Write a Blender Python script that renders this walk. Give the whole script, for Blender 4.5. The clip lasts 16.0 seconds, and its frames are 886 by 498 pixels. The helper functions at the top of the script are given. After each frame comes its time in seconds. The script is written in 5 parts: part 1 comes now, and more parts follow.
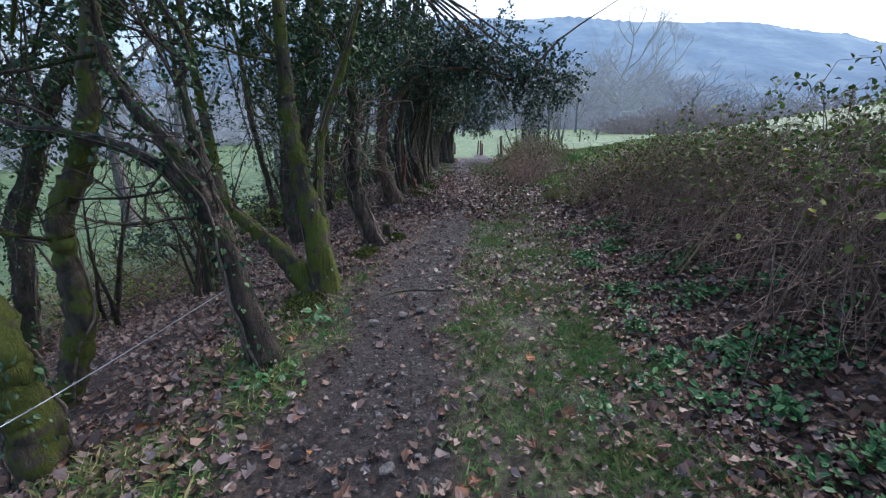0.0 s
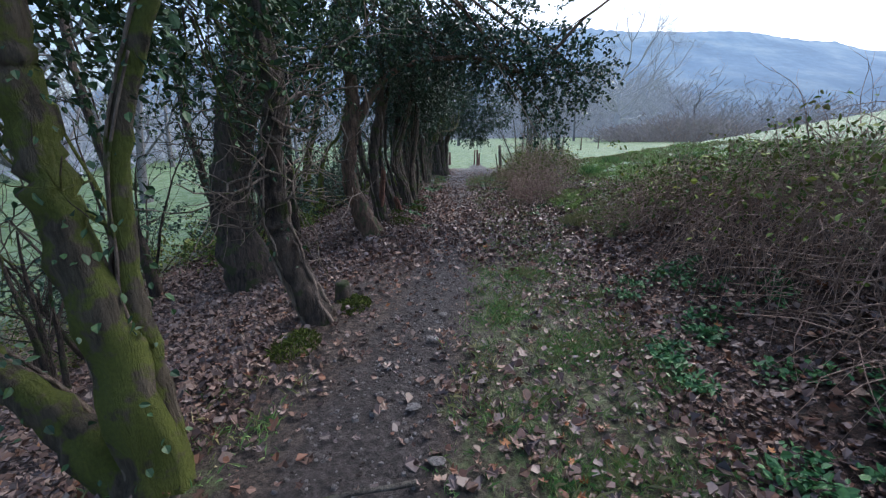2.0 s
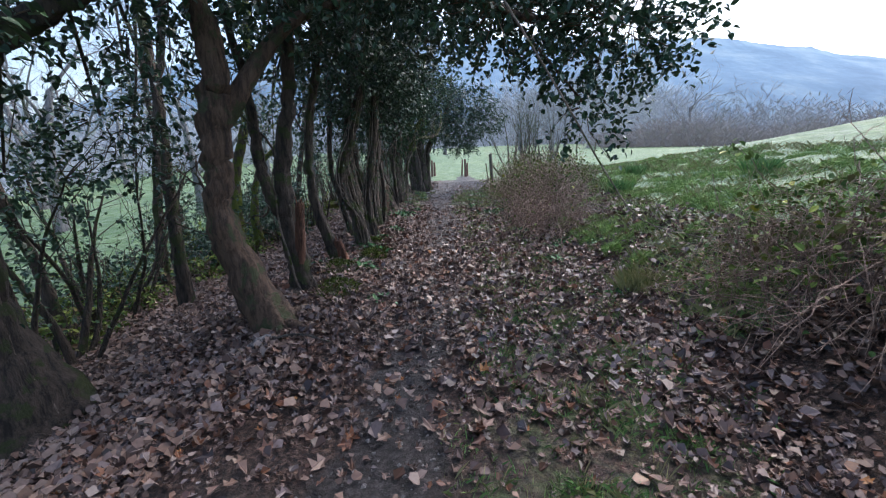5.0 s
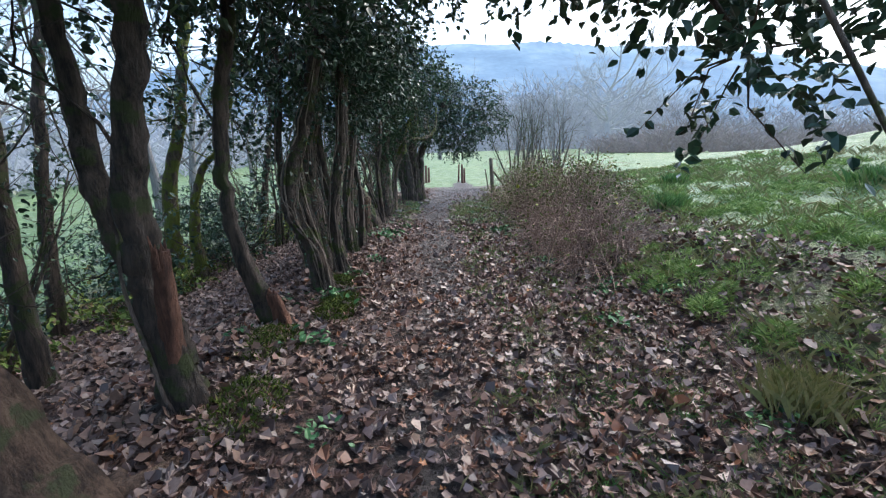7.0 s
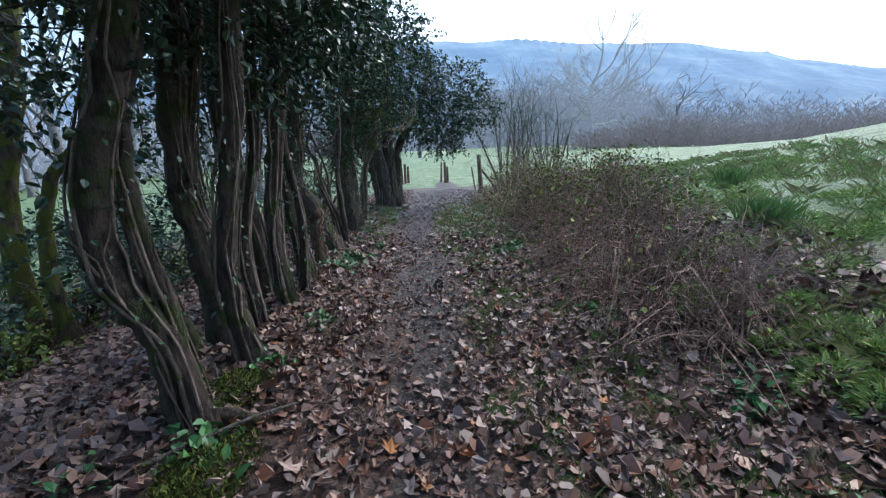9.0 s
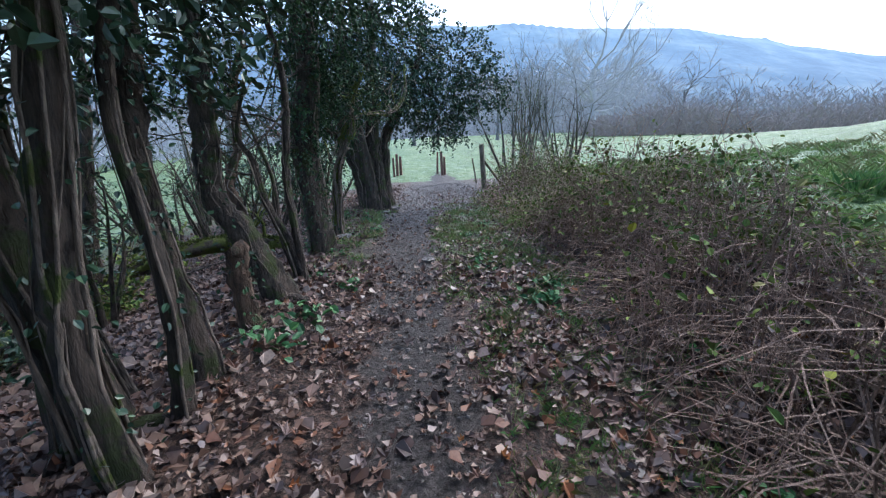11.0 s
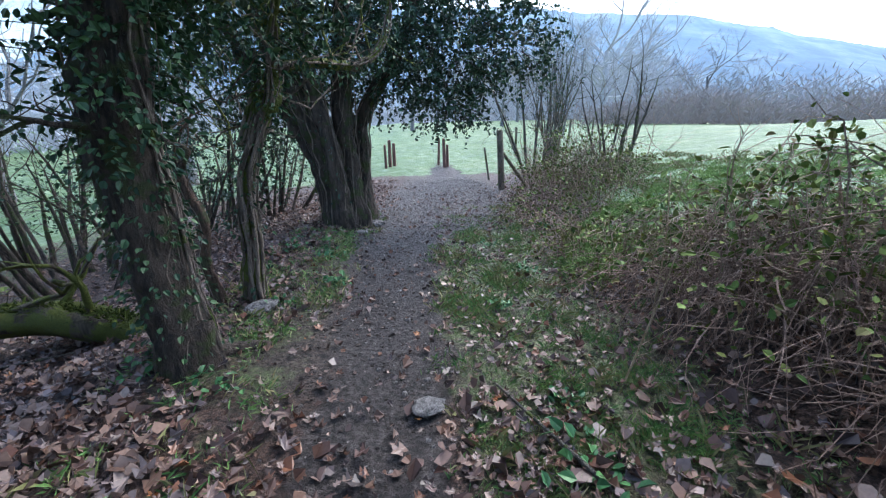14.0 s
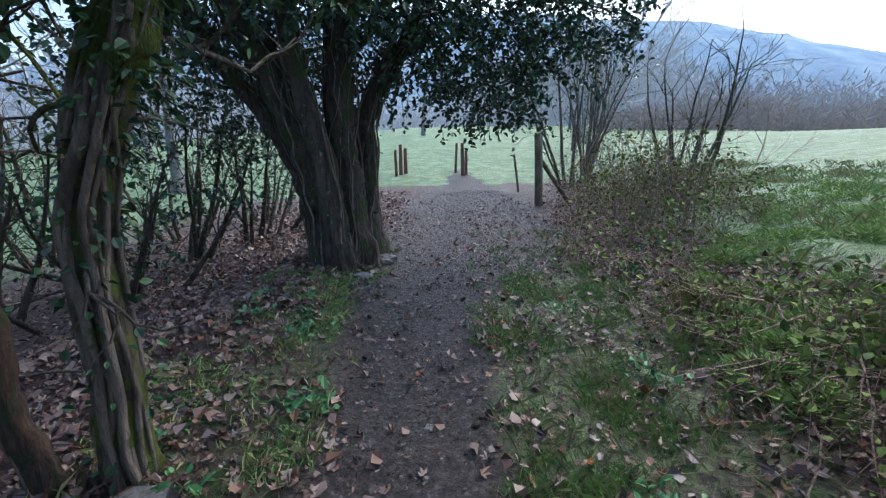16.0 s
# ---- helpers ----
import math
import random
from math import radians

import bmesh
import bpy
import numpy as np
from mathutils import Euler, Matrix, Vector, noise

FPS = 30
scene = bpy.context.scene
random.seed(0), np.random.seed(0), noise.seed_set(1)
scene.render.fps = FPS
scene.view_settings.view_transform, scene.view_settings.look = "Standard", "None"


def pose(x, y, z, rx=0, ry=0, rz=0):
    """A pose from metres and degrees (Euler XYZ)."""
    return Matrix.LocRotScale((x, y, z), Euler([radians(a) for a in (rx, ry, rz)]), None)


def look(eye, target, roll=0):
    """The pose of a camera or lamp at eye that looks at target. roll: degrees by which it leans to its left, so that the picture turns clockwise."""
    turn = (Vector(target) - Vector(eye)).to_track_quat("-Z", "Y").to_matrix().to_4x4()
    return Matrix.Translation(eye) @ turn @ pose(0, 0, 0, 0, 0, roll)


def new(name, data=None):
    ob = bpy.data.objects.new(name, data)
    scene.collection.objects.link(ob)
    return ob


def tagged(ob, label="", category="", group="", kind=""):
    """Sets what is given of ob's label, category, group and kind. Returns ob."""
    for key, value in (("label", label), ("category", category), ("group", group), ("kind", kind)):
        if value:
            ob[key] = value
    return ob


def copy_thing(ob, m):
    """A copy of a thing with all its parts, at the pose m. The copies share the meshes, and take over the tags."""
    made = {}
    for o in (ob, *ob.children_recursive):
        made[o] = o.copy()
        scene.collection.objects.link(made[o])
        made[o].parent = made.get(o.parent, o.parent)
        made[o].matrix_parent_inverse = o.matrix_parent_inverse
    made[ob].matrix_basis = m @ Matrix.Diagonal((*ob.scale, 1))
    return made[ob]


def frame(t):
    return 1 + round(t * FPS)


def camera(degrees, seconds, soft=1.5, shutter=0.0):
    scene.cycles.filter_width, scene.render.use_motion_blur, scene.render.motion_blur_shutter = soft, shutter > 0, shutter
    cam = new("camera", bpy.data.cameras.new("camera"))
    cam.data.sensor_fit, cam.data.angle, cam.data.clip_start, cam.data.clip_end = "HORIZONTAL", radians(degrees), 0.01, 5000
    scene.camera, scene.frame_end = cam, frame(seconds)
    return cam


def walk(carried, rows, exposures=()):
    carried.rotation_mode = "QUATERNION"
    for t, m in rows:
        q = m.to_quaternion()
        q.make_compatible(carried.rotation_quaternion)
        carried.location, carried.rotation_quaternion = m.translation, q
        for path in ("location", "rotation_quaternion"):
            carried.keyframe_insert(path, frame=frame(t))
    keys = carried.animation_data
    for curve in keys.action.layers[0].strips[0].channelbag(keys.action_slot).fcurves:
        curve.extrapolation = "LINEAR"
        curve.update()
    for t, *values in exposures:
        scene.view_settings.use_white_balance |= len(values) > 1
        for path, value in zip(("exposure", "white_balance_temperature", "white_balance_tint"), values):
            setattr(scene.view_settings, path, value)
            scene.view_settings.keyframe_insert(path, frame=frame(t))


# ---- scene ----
cam = camera(95.1, 16.0, soft=1.2)
PATH = [
    (0.0, 0.000, 0.000, 1.550, 0.00, -15.65, 0.00),
    (0.5, -0.015, 0.579, 1.561, 0.00, -15.39, -0.10),
    (1.0, 0.015, 1.155, 1.543, -0.10, -15.04, 0.00),
    (1.5, 0.044, 1.739, 1.553, -0.40, -14.68, 0.20),
    (2.0, 0.122, 2.323, 1.563, -0.60, -14.43, 0.40),
    (2.5, 0.151, 2.905, 1.563, -1.00, -14.27, 0.50),
    (3.0, 0.195, 3.465, 1.580, -1.50, -14.31, 0.90),
    (3.5, 0.268, 4.040, 1.557, -2.00, -14.06, 1.10),
    (4.0, 0.356, 4.604, 1.567, -2.20, -13.90, 1.40),
    (6.5, 0.500, 7.280, 1.576, -2.50, -12.42, 1.20),
    (7.0, 0.513, 7.848, 1.556, -3.00, -12.63, 1.20),
    (7.5, 0.499, 8.457, 1.508, -3.60, -12.75, 1.30),
    (8.0, 0.501, 9.053, 1.504, -5.00, -12.76, 1.90),
    (8.5, 0.503, 9.641, 1.484, -5.40, -12.67, 1.90),
    (9.0, 0.592, 10.227, 1.492, -5.80, -12.89, 2.00),
    (9.5, 0.654, 10.813, 1.496, -6.20, -13.00, 2.10),
    (12.0, 0.800, 13.600, 1.628, -6.80, -16.15, 1.50),
    (12.5, 0.830, 14.198, 1.600, -7.10, -16.57, 1.40),
    (13.0, 0.895, 14.778, 1.549, -7.00, -16.50, 1.30),
    (13.5, 0.930, 15.390, 1.553, -6.90, -16.50, 1.00),
    (14.0, 0.994, 15.956, 1.549, -6.60, -16.50, 0.80),
    (14.5, 1.002, 16.486, 1.511, -6.20, -16.40, 0.80),
    (15.0, 0.989, 17.042, 1.469, -5.70, -16.10, 0.60),
    (15.5, 0.901, 17.517, 1.507, -5.60, -16.00, 0.50),
    (16.0, 0.889, 17.993, 1.483, -5.40, -15.80, 0.40),
]
walk(cam, [(t, pose(x, y, z, 90 + p, r, w)) for t, x, y, z, w, p, r in PATH], exposures=[(0, 1.2, 5850, 10), (4, 1.32, 5850, 10), (6.5, 1.74, 6050, 7), (7.5, 1.74, 5900, 6), (9.5, 1.42, 5650, 6), (12, 1.7, 5550, 6), (13.5, 1.86, 5550, 6), (16, 1.48, 5650, 6)])

# ---- world and sun: a dull, bright-skied winter morning ----
SKY, SUN, SUN_EL, SUN_AZ = 0.13, 0.3, 52.0, 45.0
world = bpy.data.worlds.new("world")
scene.world = world
world.use_nodes = True
wn = world.node_tree
sky = wn.nodes.new("ShaderNodeTexSky")
sky.sky_type, sky.sun_disc = "NISHITA", False
sky.sun_elevation, sky.sun_rotation = radians(SUN_EL), radians(SUN_AZ)
sky.air_density, sky.dust_density, sky.ozone_density = 1.0, 4.0, 1.0
wn.nodes["Background"].inputs["Strength"].default_value = SKY
wn.links.new(sky.outputs[0], wn.nodes["Background"].inputs["Color"])
sun = new("sun", bpy.data.lights.new("sun", "SUN"))
sun.data.energy, sun.data.angle, sun.data.color = SUN, radians(50), (1.0, 0.97, 0.93)
sun.matrix_world = look((0, 0, 30), (-30 * math.sin(radians(SUN_AZ)), -30 * math.cos(radians(SUN_AZ)), 30 - 30 * math.tan(radians(SUN_EL))))


# ---- materials ----
def material(name):
    m = bpy.data.materials.new(name)
    m.use_nodes = True
    return m, m.node_tree, m.node_tree.nodes["Principled BSDF"]


def ramp(nt, source, *stops):
    r = nt.nodes.new("ShaderNodeValToRGB")
    while len(r.color_ramp.elements) < len(stops):
        r.color_ramp.elements.new(0.5)
    for e, (at, c) in zip(r.color_ramp.elements, stops):
        e.position, e.color = at, (*c, 1)
    nt.links.new(source, r.inputs[0])
    return r.outputs[0]


def noisy(nt, scale, detail=4, stretch=(1, 1, 1), rough=0.6):
    c = nt.nodes.new("ShaderNodeNewGeometry")
    mp = nt.nodes.new("ShaderNodeMapping")
    mp.inputs["Scale"].default_value = stretch
    n = nt.nodes.new("ShaderNodeTexNoise")
    n.inputs["Scale"].default_value, n.inputs["Detail"].default_value, n.inputs["Roughness"].default_value = scale, detail, rough
    nt.links.new(c.outputs["Position"], mp.inputs[0])
    nt.links.new(mp.outputs[0], n.inputs["Vector"])
    return n.outputs["Fac"]


def mixed(nt, fac, a, b, how="MIX"):
    m = nt.nodes.new("ShaderNodeMix")
    m.data_type, m.blend_type = "RGBA", how
    for socket, v in ((m.inputs[0], fac), (m.inputs[6], a), (m.inputs[7], b)):
        if isinstance(v, (tuple, float, int)):
            socket.default_value = (*v, 1) if isinstance(v, tuple) else v
        else:
            nt.links.new(v, socket)
    return m.outputs[2]


def bumped(nt, bsdf, height, strength=0.5, distance=0.02):
    b = nt.nodes.new("ShaderNodeBump")
    b.inputs["Strength"].default_value, b.inputs["Distance"].default_value = strength, distance
    nt.links.new(height, b.inputs["Height"])
    nt.links.new(b.outputs[0], bsdf.inputs["Normal"])


def bark(name, dark, light, moss=0.0, moss_colour=(0.10, 0.13, 0.015)):
    m, nt, b = material(name)
    grain = noisy(nt, 17, 8, (1, 1, 0.2), 0.75)
    colour = ramp(nt, grain, (0.4, dark), (0.6, light))
    patches = noisy(nt, 5, 4)
    lo = 0.61 - 0.27 * moss
    if moss:
        colour = mixed(nt, ramp(nt, patches, (lo, (0, 0, 0)), (lo + 0.07, (1, 1, 1))), colour, mixed(nt, noisy(nt, 60), tuple(0.45 * v for v in moss_colour), tuple(1.3 * v for v in moss_colour)))
    nt.links.new(colour, b.inputs["Base Color"])
    b.inputs["Roughness"].default_value = 0.85
    bumped(nt, b, noisy(nt, 26, 8, (1, 1, 0.2), 0.75), 1.0, 0.07)
    return m


def leafy(name, *colours, rough=0.4, spec=0.5):
    """A leaf material whose colour changes from leaf to leaf."""
    m, nt, b = material(name)
    g = nt.nodes.new("ShaderNodeNewGeometry")
    stops = [(i / max(1, len(colours) - 1), c) for i, c in enumerate(colours)]
    colour = ramp(nt, g.outputs["Random Per Island"], *stops)
    colour = mixed(nt, 0.45, colour, ramp(nt, noisy(nt, 45, 3), (0.3, (0.5, 0.5, 0.5)), (0.7, (1.3, 1.3, 1.3))), "MULTIPLY")
    nt.links.new(colour, b.inputs["Base Color"])
    b.inputs["Roughness"].default_value, b.inputs["Specular IOR Level"].default_value = rough, spec
    return m


BARK_DARK = bark("dark_bark", (0.022, 0.017, 0.013), (0.12, 0.088, 0.066), 0.3, (0.06, 0.075, 0.02))
BARK_BROWN = bark("brown_bark", (0.05, 0.03, 0.02), (0.2, 0.125, 0.08), 0.25, (0.09, 0.1, 0.04))
BARK_MOSS = bark("mossy_bark", (0.05, 0.04, 0.025), (0.15, 0.12, 0.08), 0.66, (0.14, 0.165, 0.02))
BARK_GREY = bark("grey_bark", (0.05, 0.045, 0.038), (0.17, 0.155, 0.13), 0.2)
# Bark colour paled to paint mist over the farther bare trees.
BARK_MIST = bark("mist_paled_bark", (0.16, 0.15, 0.15), (0.27, 0.26, 0.26))
SNAG = bark("torn_wood", (0.07, 0.03, 0.018), (0.24, 0.11, 0.065))
VINE = bark("ivy_stem_bark", (0.12, 0.088, 0.066), (0.35, 0.275, 0.215), 0.15)
CANE = bark("dead_cane", (0.17, 0.105, 0.08), (0.5, 0.36, 0.28))
STRAW = bark("straw_stem", (0.3, 0.22, 0.12), (0.5, 0.4, 0.26))
MOSS = leafy("moss_cushion", (0.035, 0.05, 0.012), (0.075, 0.1, 0.018), (0.13, 0.155, 0.03), rough=0.8, spec=0.2)
HUMMOCK = leafy("hummock_grass", (0.13, 0.21, 0.06), (0.23, 0.35, 0.1), (0.36, 0.47, 0.15), (0.45, 0.5, 0.24), rough=0.65, spec=0.3)
LEAF_HOLLY = leafy("evergreen_leaf", (0.022, 0.05, 0.03), (0.036, 0.08, 0.044), (0.055, 0.11, 0.05), rough=0.32)
LEAF_IVY = leafy("ivy_leaf", (0.02, 0.05, 0.025), (0.04, 0.085, 0.035), (0.07, 0.13, 0.045), rough=0.5, spec=0.35)
LEAF_BRAMBLE = leafy("bramble_leaf", (0.07, 0.12, 0.035), (0.13, 0.19, 0.045), (0.22, 0.27, 0.06), (0.16, 0.1, 0.06), rough=0.75, spec=0.25)
LEAF_YELLOW = leafy("yellowing_leaf", (0.3, 0.34, 0.04), (0.5, 0.47, 0.05), rough=0.55)
LEAF_DEAD = leafy("fallen_leaf", (0.024, 0.016, 0.014), (0.12, 0.062, 0.04), (0.05, 0.03, 0.025), (0.18, 0.108, 0.078), (0.22, 0.166, 0.148), (0.19, 0.076, 0.034), (0.075, 0.047, 0.042), (0.215, 0.125, 0.083), (0.19, 0.145, 0.138), (0.03, 0.02, 0.019), rough=0.4, spec=0.5)
LEAF_BANK = leafy("dry_fallen_leaf", (0.06, 0.036, 0.029), (0.18, 0.115, 0.085), (0.26, 0.19, 0.155), (0.16, 0.088, 0.058), (0.32, 0.25, 0.21), (0.13, 0.082, 0.07), rough=0.6, spec=0.35)
LEAF_RUSSET = leafy("russet_leaf", (0.28, 0.1, 0.03), (0.36, 0.16, 0.05), rough=0.5)
GRASS = leafy("grass_blade", (0.08, 0.16, 0.045), (0.14, 0.28, 0.08), (0.22, 0.36, 0.1), (0.26, 0.29, 0.12), rough=0.55)
GRASS_DRY = leafy("dry_grass_blade", (0.15, 0.18, 0.05), (0.28, 0.27, 0.11), (0.38, 0.34, 0.17), rough=0.65)
HERB = leafy("herb_leaf", (0.03, 0.1, 0.035), (0.055, 0.16, 0.05), (0.09, 0.21, 0.06), rough=0.5)
STONE = bark("grey_stone", (0.12, 0.112, 0.11), (0.34, 0.32, 0.31))
CLOD = bark("wet_soil", (0.022, 0.017, 0.015), (0.085, 0.066, 0.056))
WOOD = bark("weathered_post_wood", (0.1, 0.085, 0.06), (0.27, 0.235, 0.18), 0.3, (0.11, 0.13, 0.04))
WOOD_RED = bark("reddish_post_wood", (0.13, 0.065, 0.05), (0.27, 0.15, 0.12))
WOOD_CUT = bark("cut_wood", (0.3, 0.24, 0.17), (0.5, 0.42, 0.32))


def ground_material():
    m, nt, b = material("ground_soil")

    def mask(name):
        a = nt.nodes.new("ShaderNodeAttribute")
        a.attribute_name = name
        return a.outputs["Fac"]

    def patchy(name, scale, soft=0.2):
        """The cover called name, broken up at its border."""
        add = nt.nodes.new("ShaderNodeMath")
        add.operation = "ADD"
        nt.links.new(mask(name), add.inputs[0])
        nt.links.new(noisy(nt, scale, 5), add.inputs[1])
        return ramp(nt, add.outputs[0], (0.95 - soft, (0, 0, 0)), (min(1.0, 0.95 + soft), (1, 1, 1)))

    fine = noisy(nt, 35, 6)
    soil = ramp(nt, fine, (0.4, (0.025, 0.019, 0.017)), (0.6, (0.12, 0.09, 0.072)))
    litter = ramp(nt, noisy(nt, 28, 7, rough=0.7), (0.4, (0.018, 0.011, 0.009)), (0.5, (0.07, 0.04, 0.029)), (0.6, (0.17, 0.105, 0.078)))
    grass = ramp(nt, noisy(nt, 14, 9, rough=0.8), (0.42, (0.03, 0.026, 0.015)), (0.5, (0.115, 0.125, 0.052)), (0.56, (0.13, 0.185, 0.068)), (0.66, (0.24, 0.24, 0.12)))
    field = mixed(nt, 0.6, ramp(nt, noisy(nt, 0.6, 6), (0.3, (0.08, 0.165, 0.052)), (0.55, (0.125, 0.22, 0.07)), (0.75, (0.21, 0.275, 0.1))), ramp(nt, noisy(nt, 7, 8, rough=0.8), (0.38, (0.35, 0.35, 0.3)), (0.62, (1.4, 1.35, 1.3))), "MULTIPLY")
    frost = ramp(nt, noisy(nt, 2.4, 6), (0.46, (0, 0, 0)), (0.7, (0.27, 0.27, 0.27)))
    field = mixed(nt, frost, field, (0.52, 0.62, 0.55))
    mud = ramp(nt, noisy(nt, 24, 8, rough=0.75), (0.4, (0.018, 0.014, 0.013)), (0.52, (0.055, 0.044, 0.041)), (0.64, (0.13, 0.112, 0.106)))
    colour = mixed(nt, patchy("litter", 3), soil, litter)
    colour = mixed(nt, patchy("grass", 4.5), colour, grass)
    colour = mixed(nt, patchy("field", 0.9), colour, field)
    colour = mixed(nt, patchy("mud", 4), colour, mud)
    nt.links.new(colour, b.inputs["Base Color"])
    b.inputs["Roughness"].default_value = 0.62
    bumped(nt, b, noisy(nt, 26, 9, rough=0.75), 1.0, 0.07)
    return m


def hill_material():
    """A far hillside, morning haze painted in: dim blue glow of its own for the lit air before it."""
    m, nt, b = material("hazed_hillside")
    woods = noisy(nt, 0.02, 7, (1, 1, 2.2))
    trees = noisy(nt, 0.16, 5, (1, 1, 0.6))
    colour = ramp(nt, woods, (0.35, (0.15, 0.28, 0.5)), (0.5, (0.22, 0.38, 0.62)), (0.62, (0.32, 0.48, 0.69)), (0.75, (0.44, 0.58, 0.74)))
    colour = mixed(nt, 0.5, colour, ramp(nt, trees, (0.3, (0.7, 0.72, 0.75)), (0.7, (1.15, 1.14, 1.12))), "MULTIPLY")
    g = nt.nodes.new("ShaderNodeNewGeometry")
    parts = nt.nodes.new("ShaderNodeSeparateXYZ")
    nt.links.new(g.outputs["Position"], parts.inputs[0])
    # Mist painted in: the hill's foot pales to blue-grey.
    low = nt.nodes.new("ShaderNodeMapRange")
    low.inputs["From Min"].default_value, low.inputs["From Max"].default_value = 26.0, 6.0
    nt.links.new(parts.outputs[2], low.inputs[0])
    # Haze painted by height: darker low down, lighter towards the skyline.
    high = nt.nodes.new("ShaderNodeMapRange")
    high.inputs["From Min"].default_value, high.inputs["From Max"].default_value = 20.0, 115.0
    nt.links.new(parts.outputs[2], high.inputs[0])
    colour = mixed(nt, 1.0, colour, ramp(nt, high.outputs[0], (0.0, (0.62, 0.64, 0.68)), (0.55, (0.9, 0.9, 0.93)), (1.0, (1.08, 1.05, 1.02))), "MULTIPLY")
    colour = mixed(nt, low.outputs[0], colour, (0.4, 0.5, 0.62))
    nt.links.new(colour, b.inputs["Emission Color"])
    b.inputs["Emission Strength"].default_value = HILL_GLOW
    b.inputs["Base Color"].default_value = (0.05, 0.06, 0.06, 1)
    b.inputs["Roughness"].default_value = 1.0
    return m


# Distant growth with haze painted in: paled colour that also glows faintly.
def hazed_wood_material(name, dark, light, glow):
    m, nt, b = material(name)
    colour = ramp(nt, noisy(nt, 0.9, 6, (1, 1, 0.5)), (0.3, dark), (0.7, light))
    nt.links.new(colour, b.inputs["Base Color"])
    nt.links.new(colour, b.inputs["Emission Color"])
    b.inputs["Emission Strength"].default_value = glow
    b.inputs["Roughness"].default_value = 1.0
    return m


# Glow that stands in for lit haze before the hill.
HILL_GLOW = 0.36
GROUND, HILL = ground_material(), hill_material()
# Blue-grey tones and glow imitate mist over the woods, oak and hedge.
MIST_WOOD = hazed_wood_material("misty_wood", (0.2, 0.225, 0.27), (0.33, 0.35, 0.39), 0.2)
MIST_OAK = hazed_wood_material("misty_oak_bark", (0.2, 0.22, 0.25), (0.28, 0.3, 0.33), 0.2)
SLOPE_WOOD = hazed_wood_material("slope_wood_haze", (0.17, 0.18, 0.21), (0.28, 0.29, 0.32), 0.17)
HEDGE_HAZED = hazed_wood_material("far_hedge_hazed", (0.16, 0.155, 0.165), (0.27, 0.25, 0.25), 0.13)


# ---- mesh tools ----
rng = np.random.default_rng(7)


def raw(name, verts, faces, mat, smoothed=False):
    """A mesh object from arrays of corners and of equal-sided faces."""
    verts, faces = np.asarray(verts, np.float32), np.asarray(faces, np.int32)
    me = bpy.data.meshes.new(name)
    n, k = faces.shape
    me.vertices.add(len(verts))
    me.vertices.foreach_set("co", verts.ravel())
    me.loops.add(n * k)
    me.loops.foreach_set("vertex_index", faces.ravel())
    me.polygons.add(n)
    me.polygons.foreach_set("loop_start", np.arange(0, n * k, k, dtype=np.int32))
    me.polygons.foreach_set("use_smooth", np.full(n, smoothed))
    me.update(calc_edges=True)
    me.materials.append(mat)
    return new(name, me)


class Heap:
    """Gathers pieces into one mesh of quads."""

    def __init__(self):
        self.v, self.f, self.n = [], [], 0

    def put(self, v, f):
        self.v.append(v)
        self.f.append(np.asarray(f) + self.n)
        self.n += len(v)

    def done(self, name, mat, smoothed=False):
        return raw(name, np.concatenate(self.v), np.concatenate(self.f), mat, smoothed)


def spline(points, steps=4):
    p = np.asarray(points, float)
    if len(p) < 3:
        return np.array([p[0] + (p[-1] - p[0]) * k / steps for k in range(steps + 1)])
    q = np.vstack([2 * p[0] - p[1], p, 2 * p[-1] - p[-2]])
    out = []
    for i in range(1, len(q) - 2):
        for k in range(steps):
            t = k / steps
            a, b, c, d = q[i - 1:i + 3]
            out.append(0.5 * (2 * b + (c - a) * t + (2 * a - 5 * b + 4 * c - d) * t * t + (3 * b - a - 3 * c + d) * t ** 3))
    return np.array(out + [p[-1]])


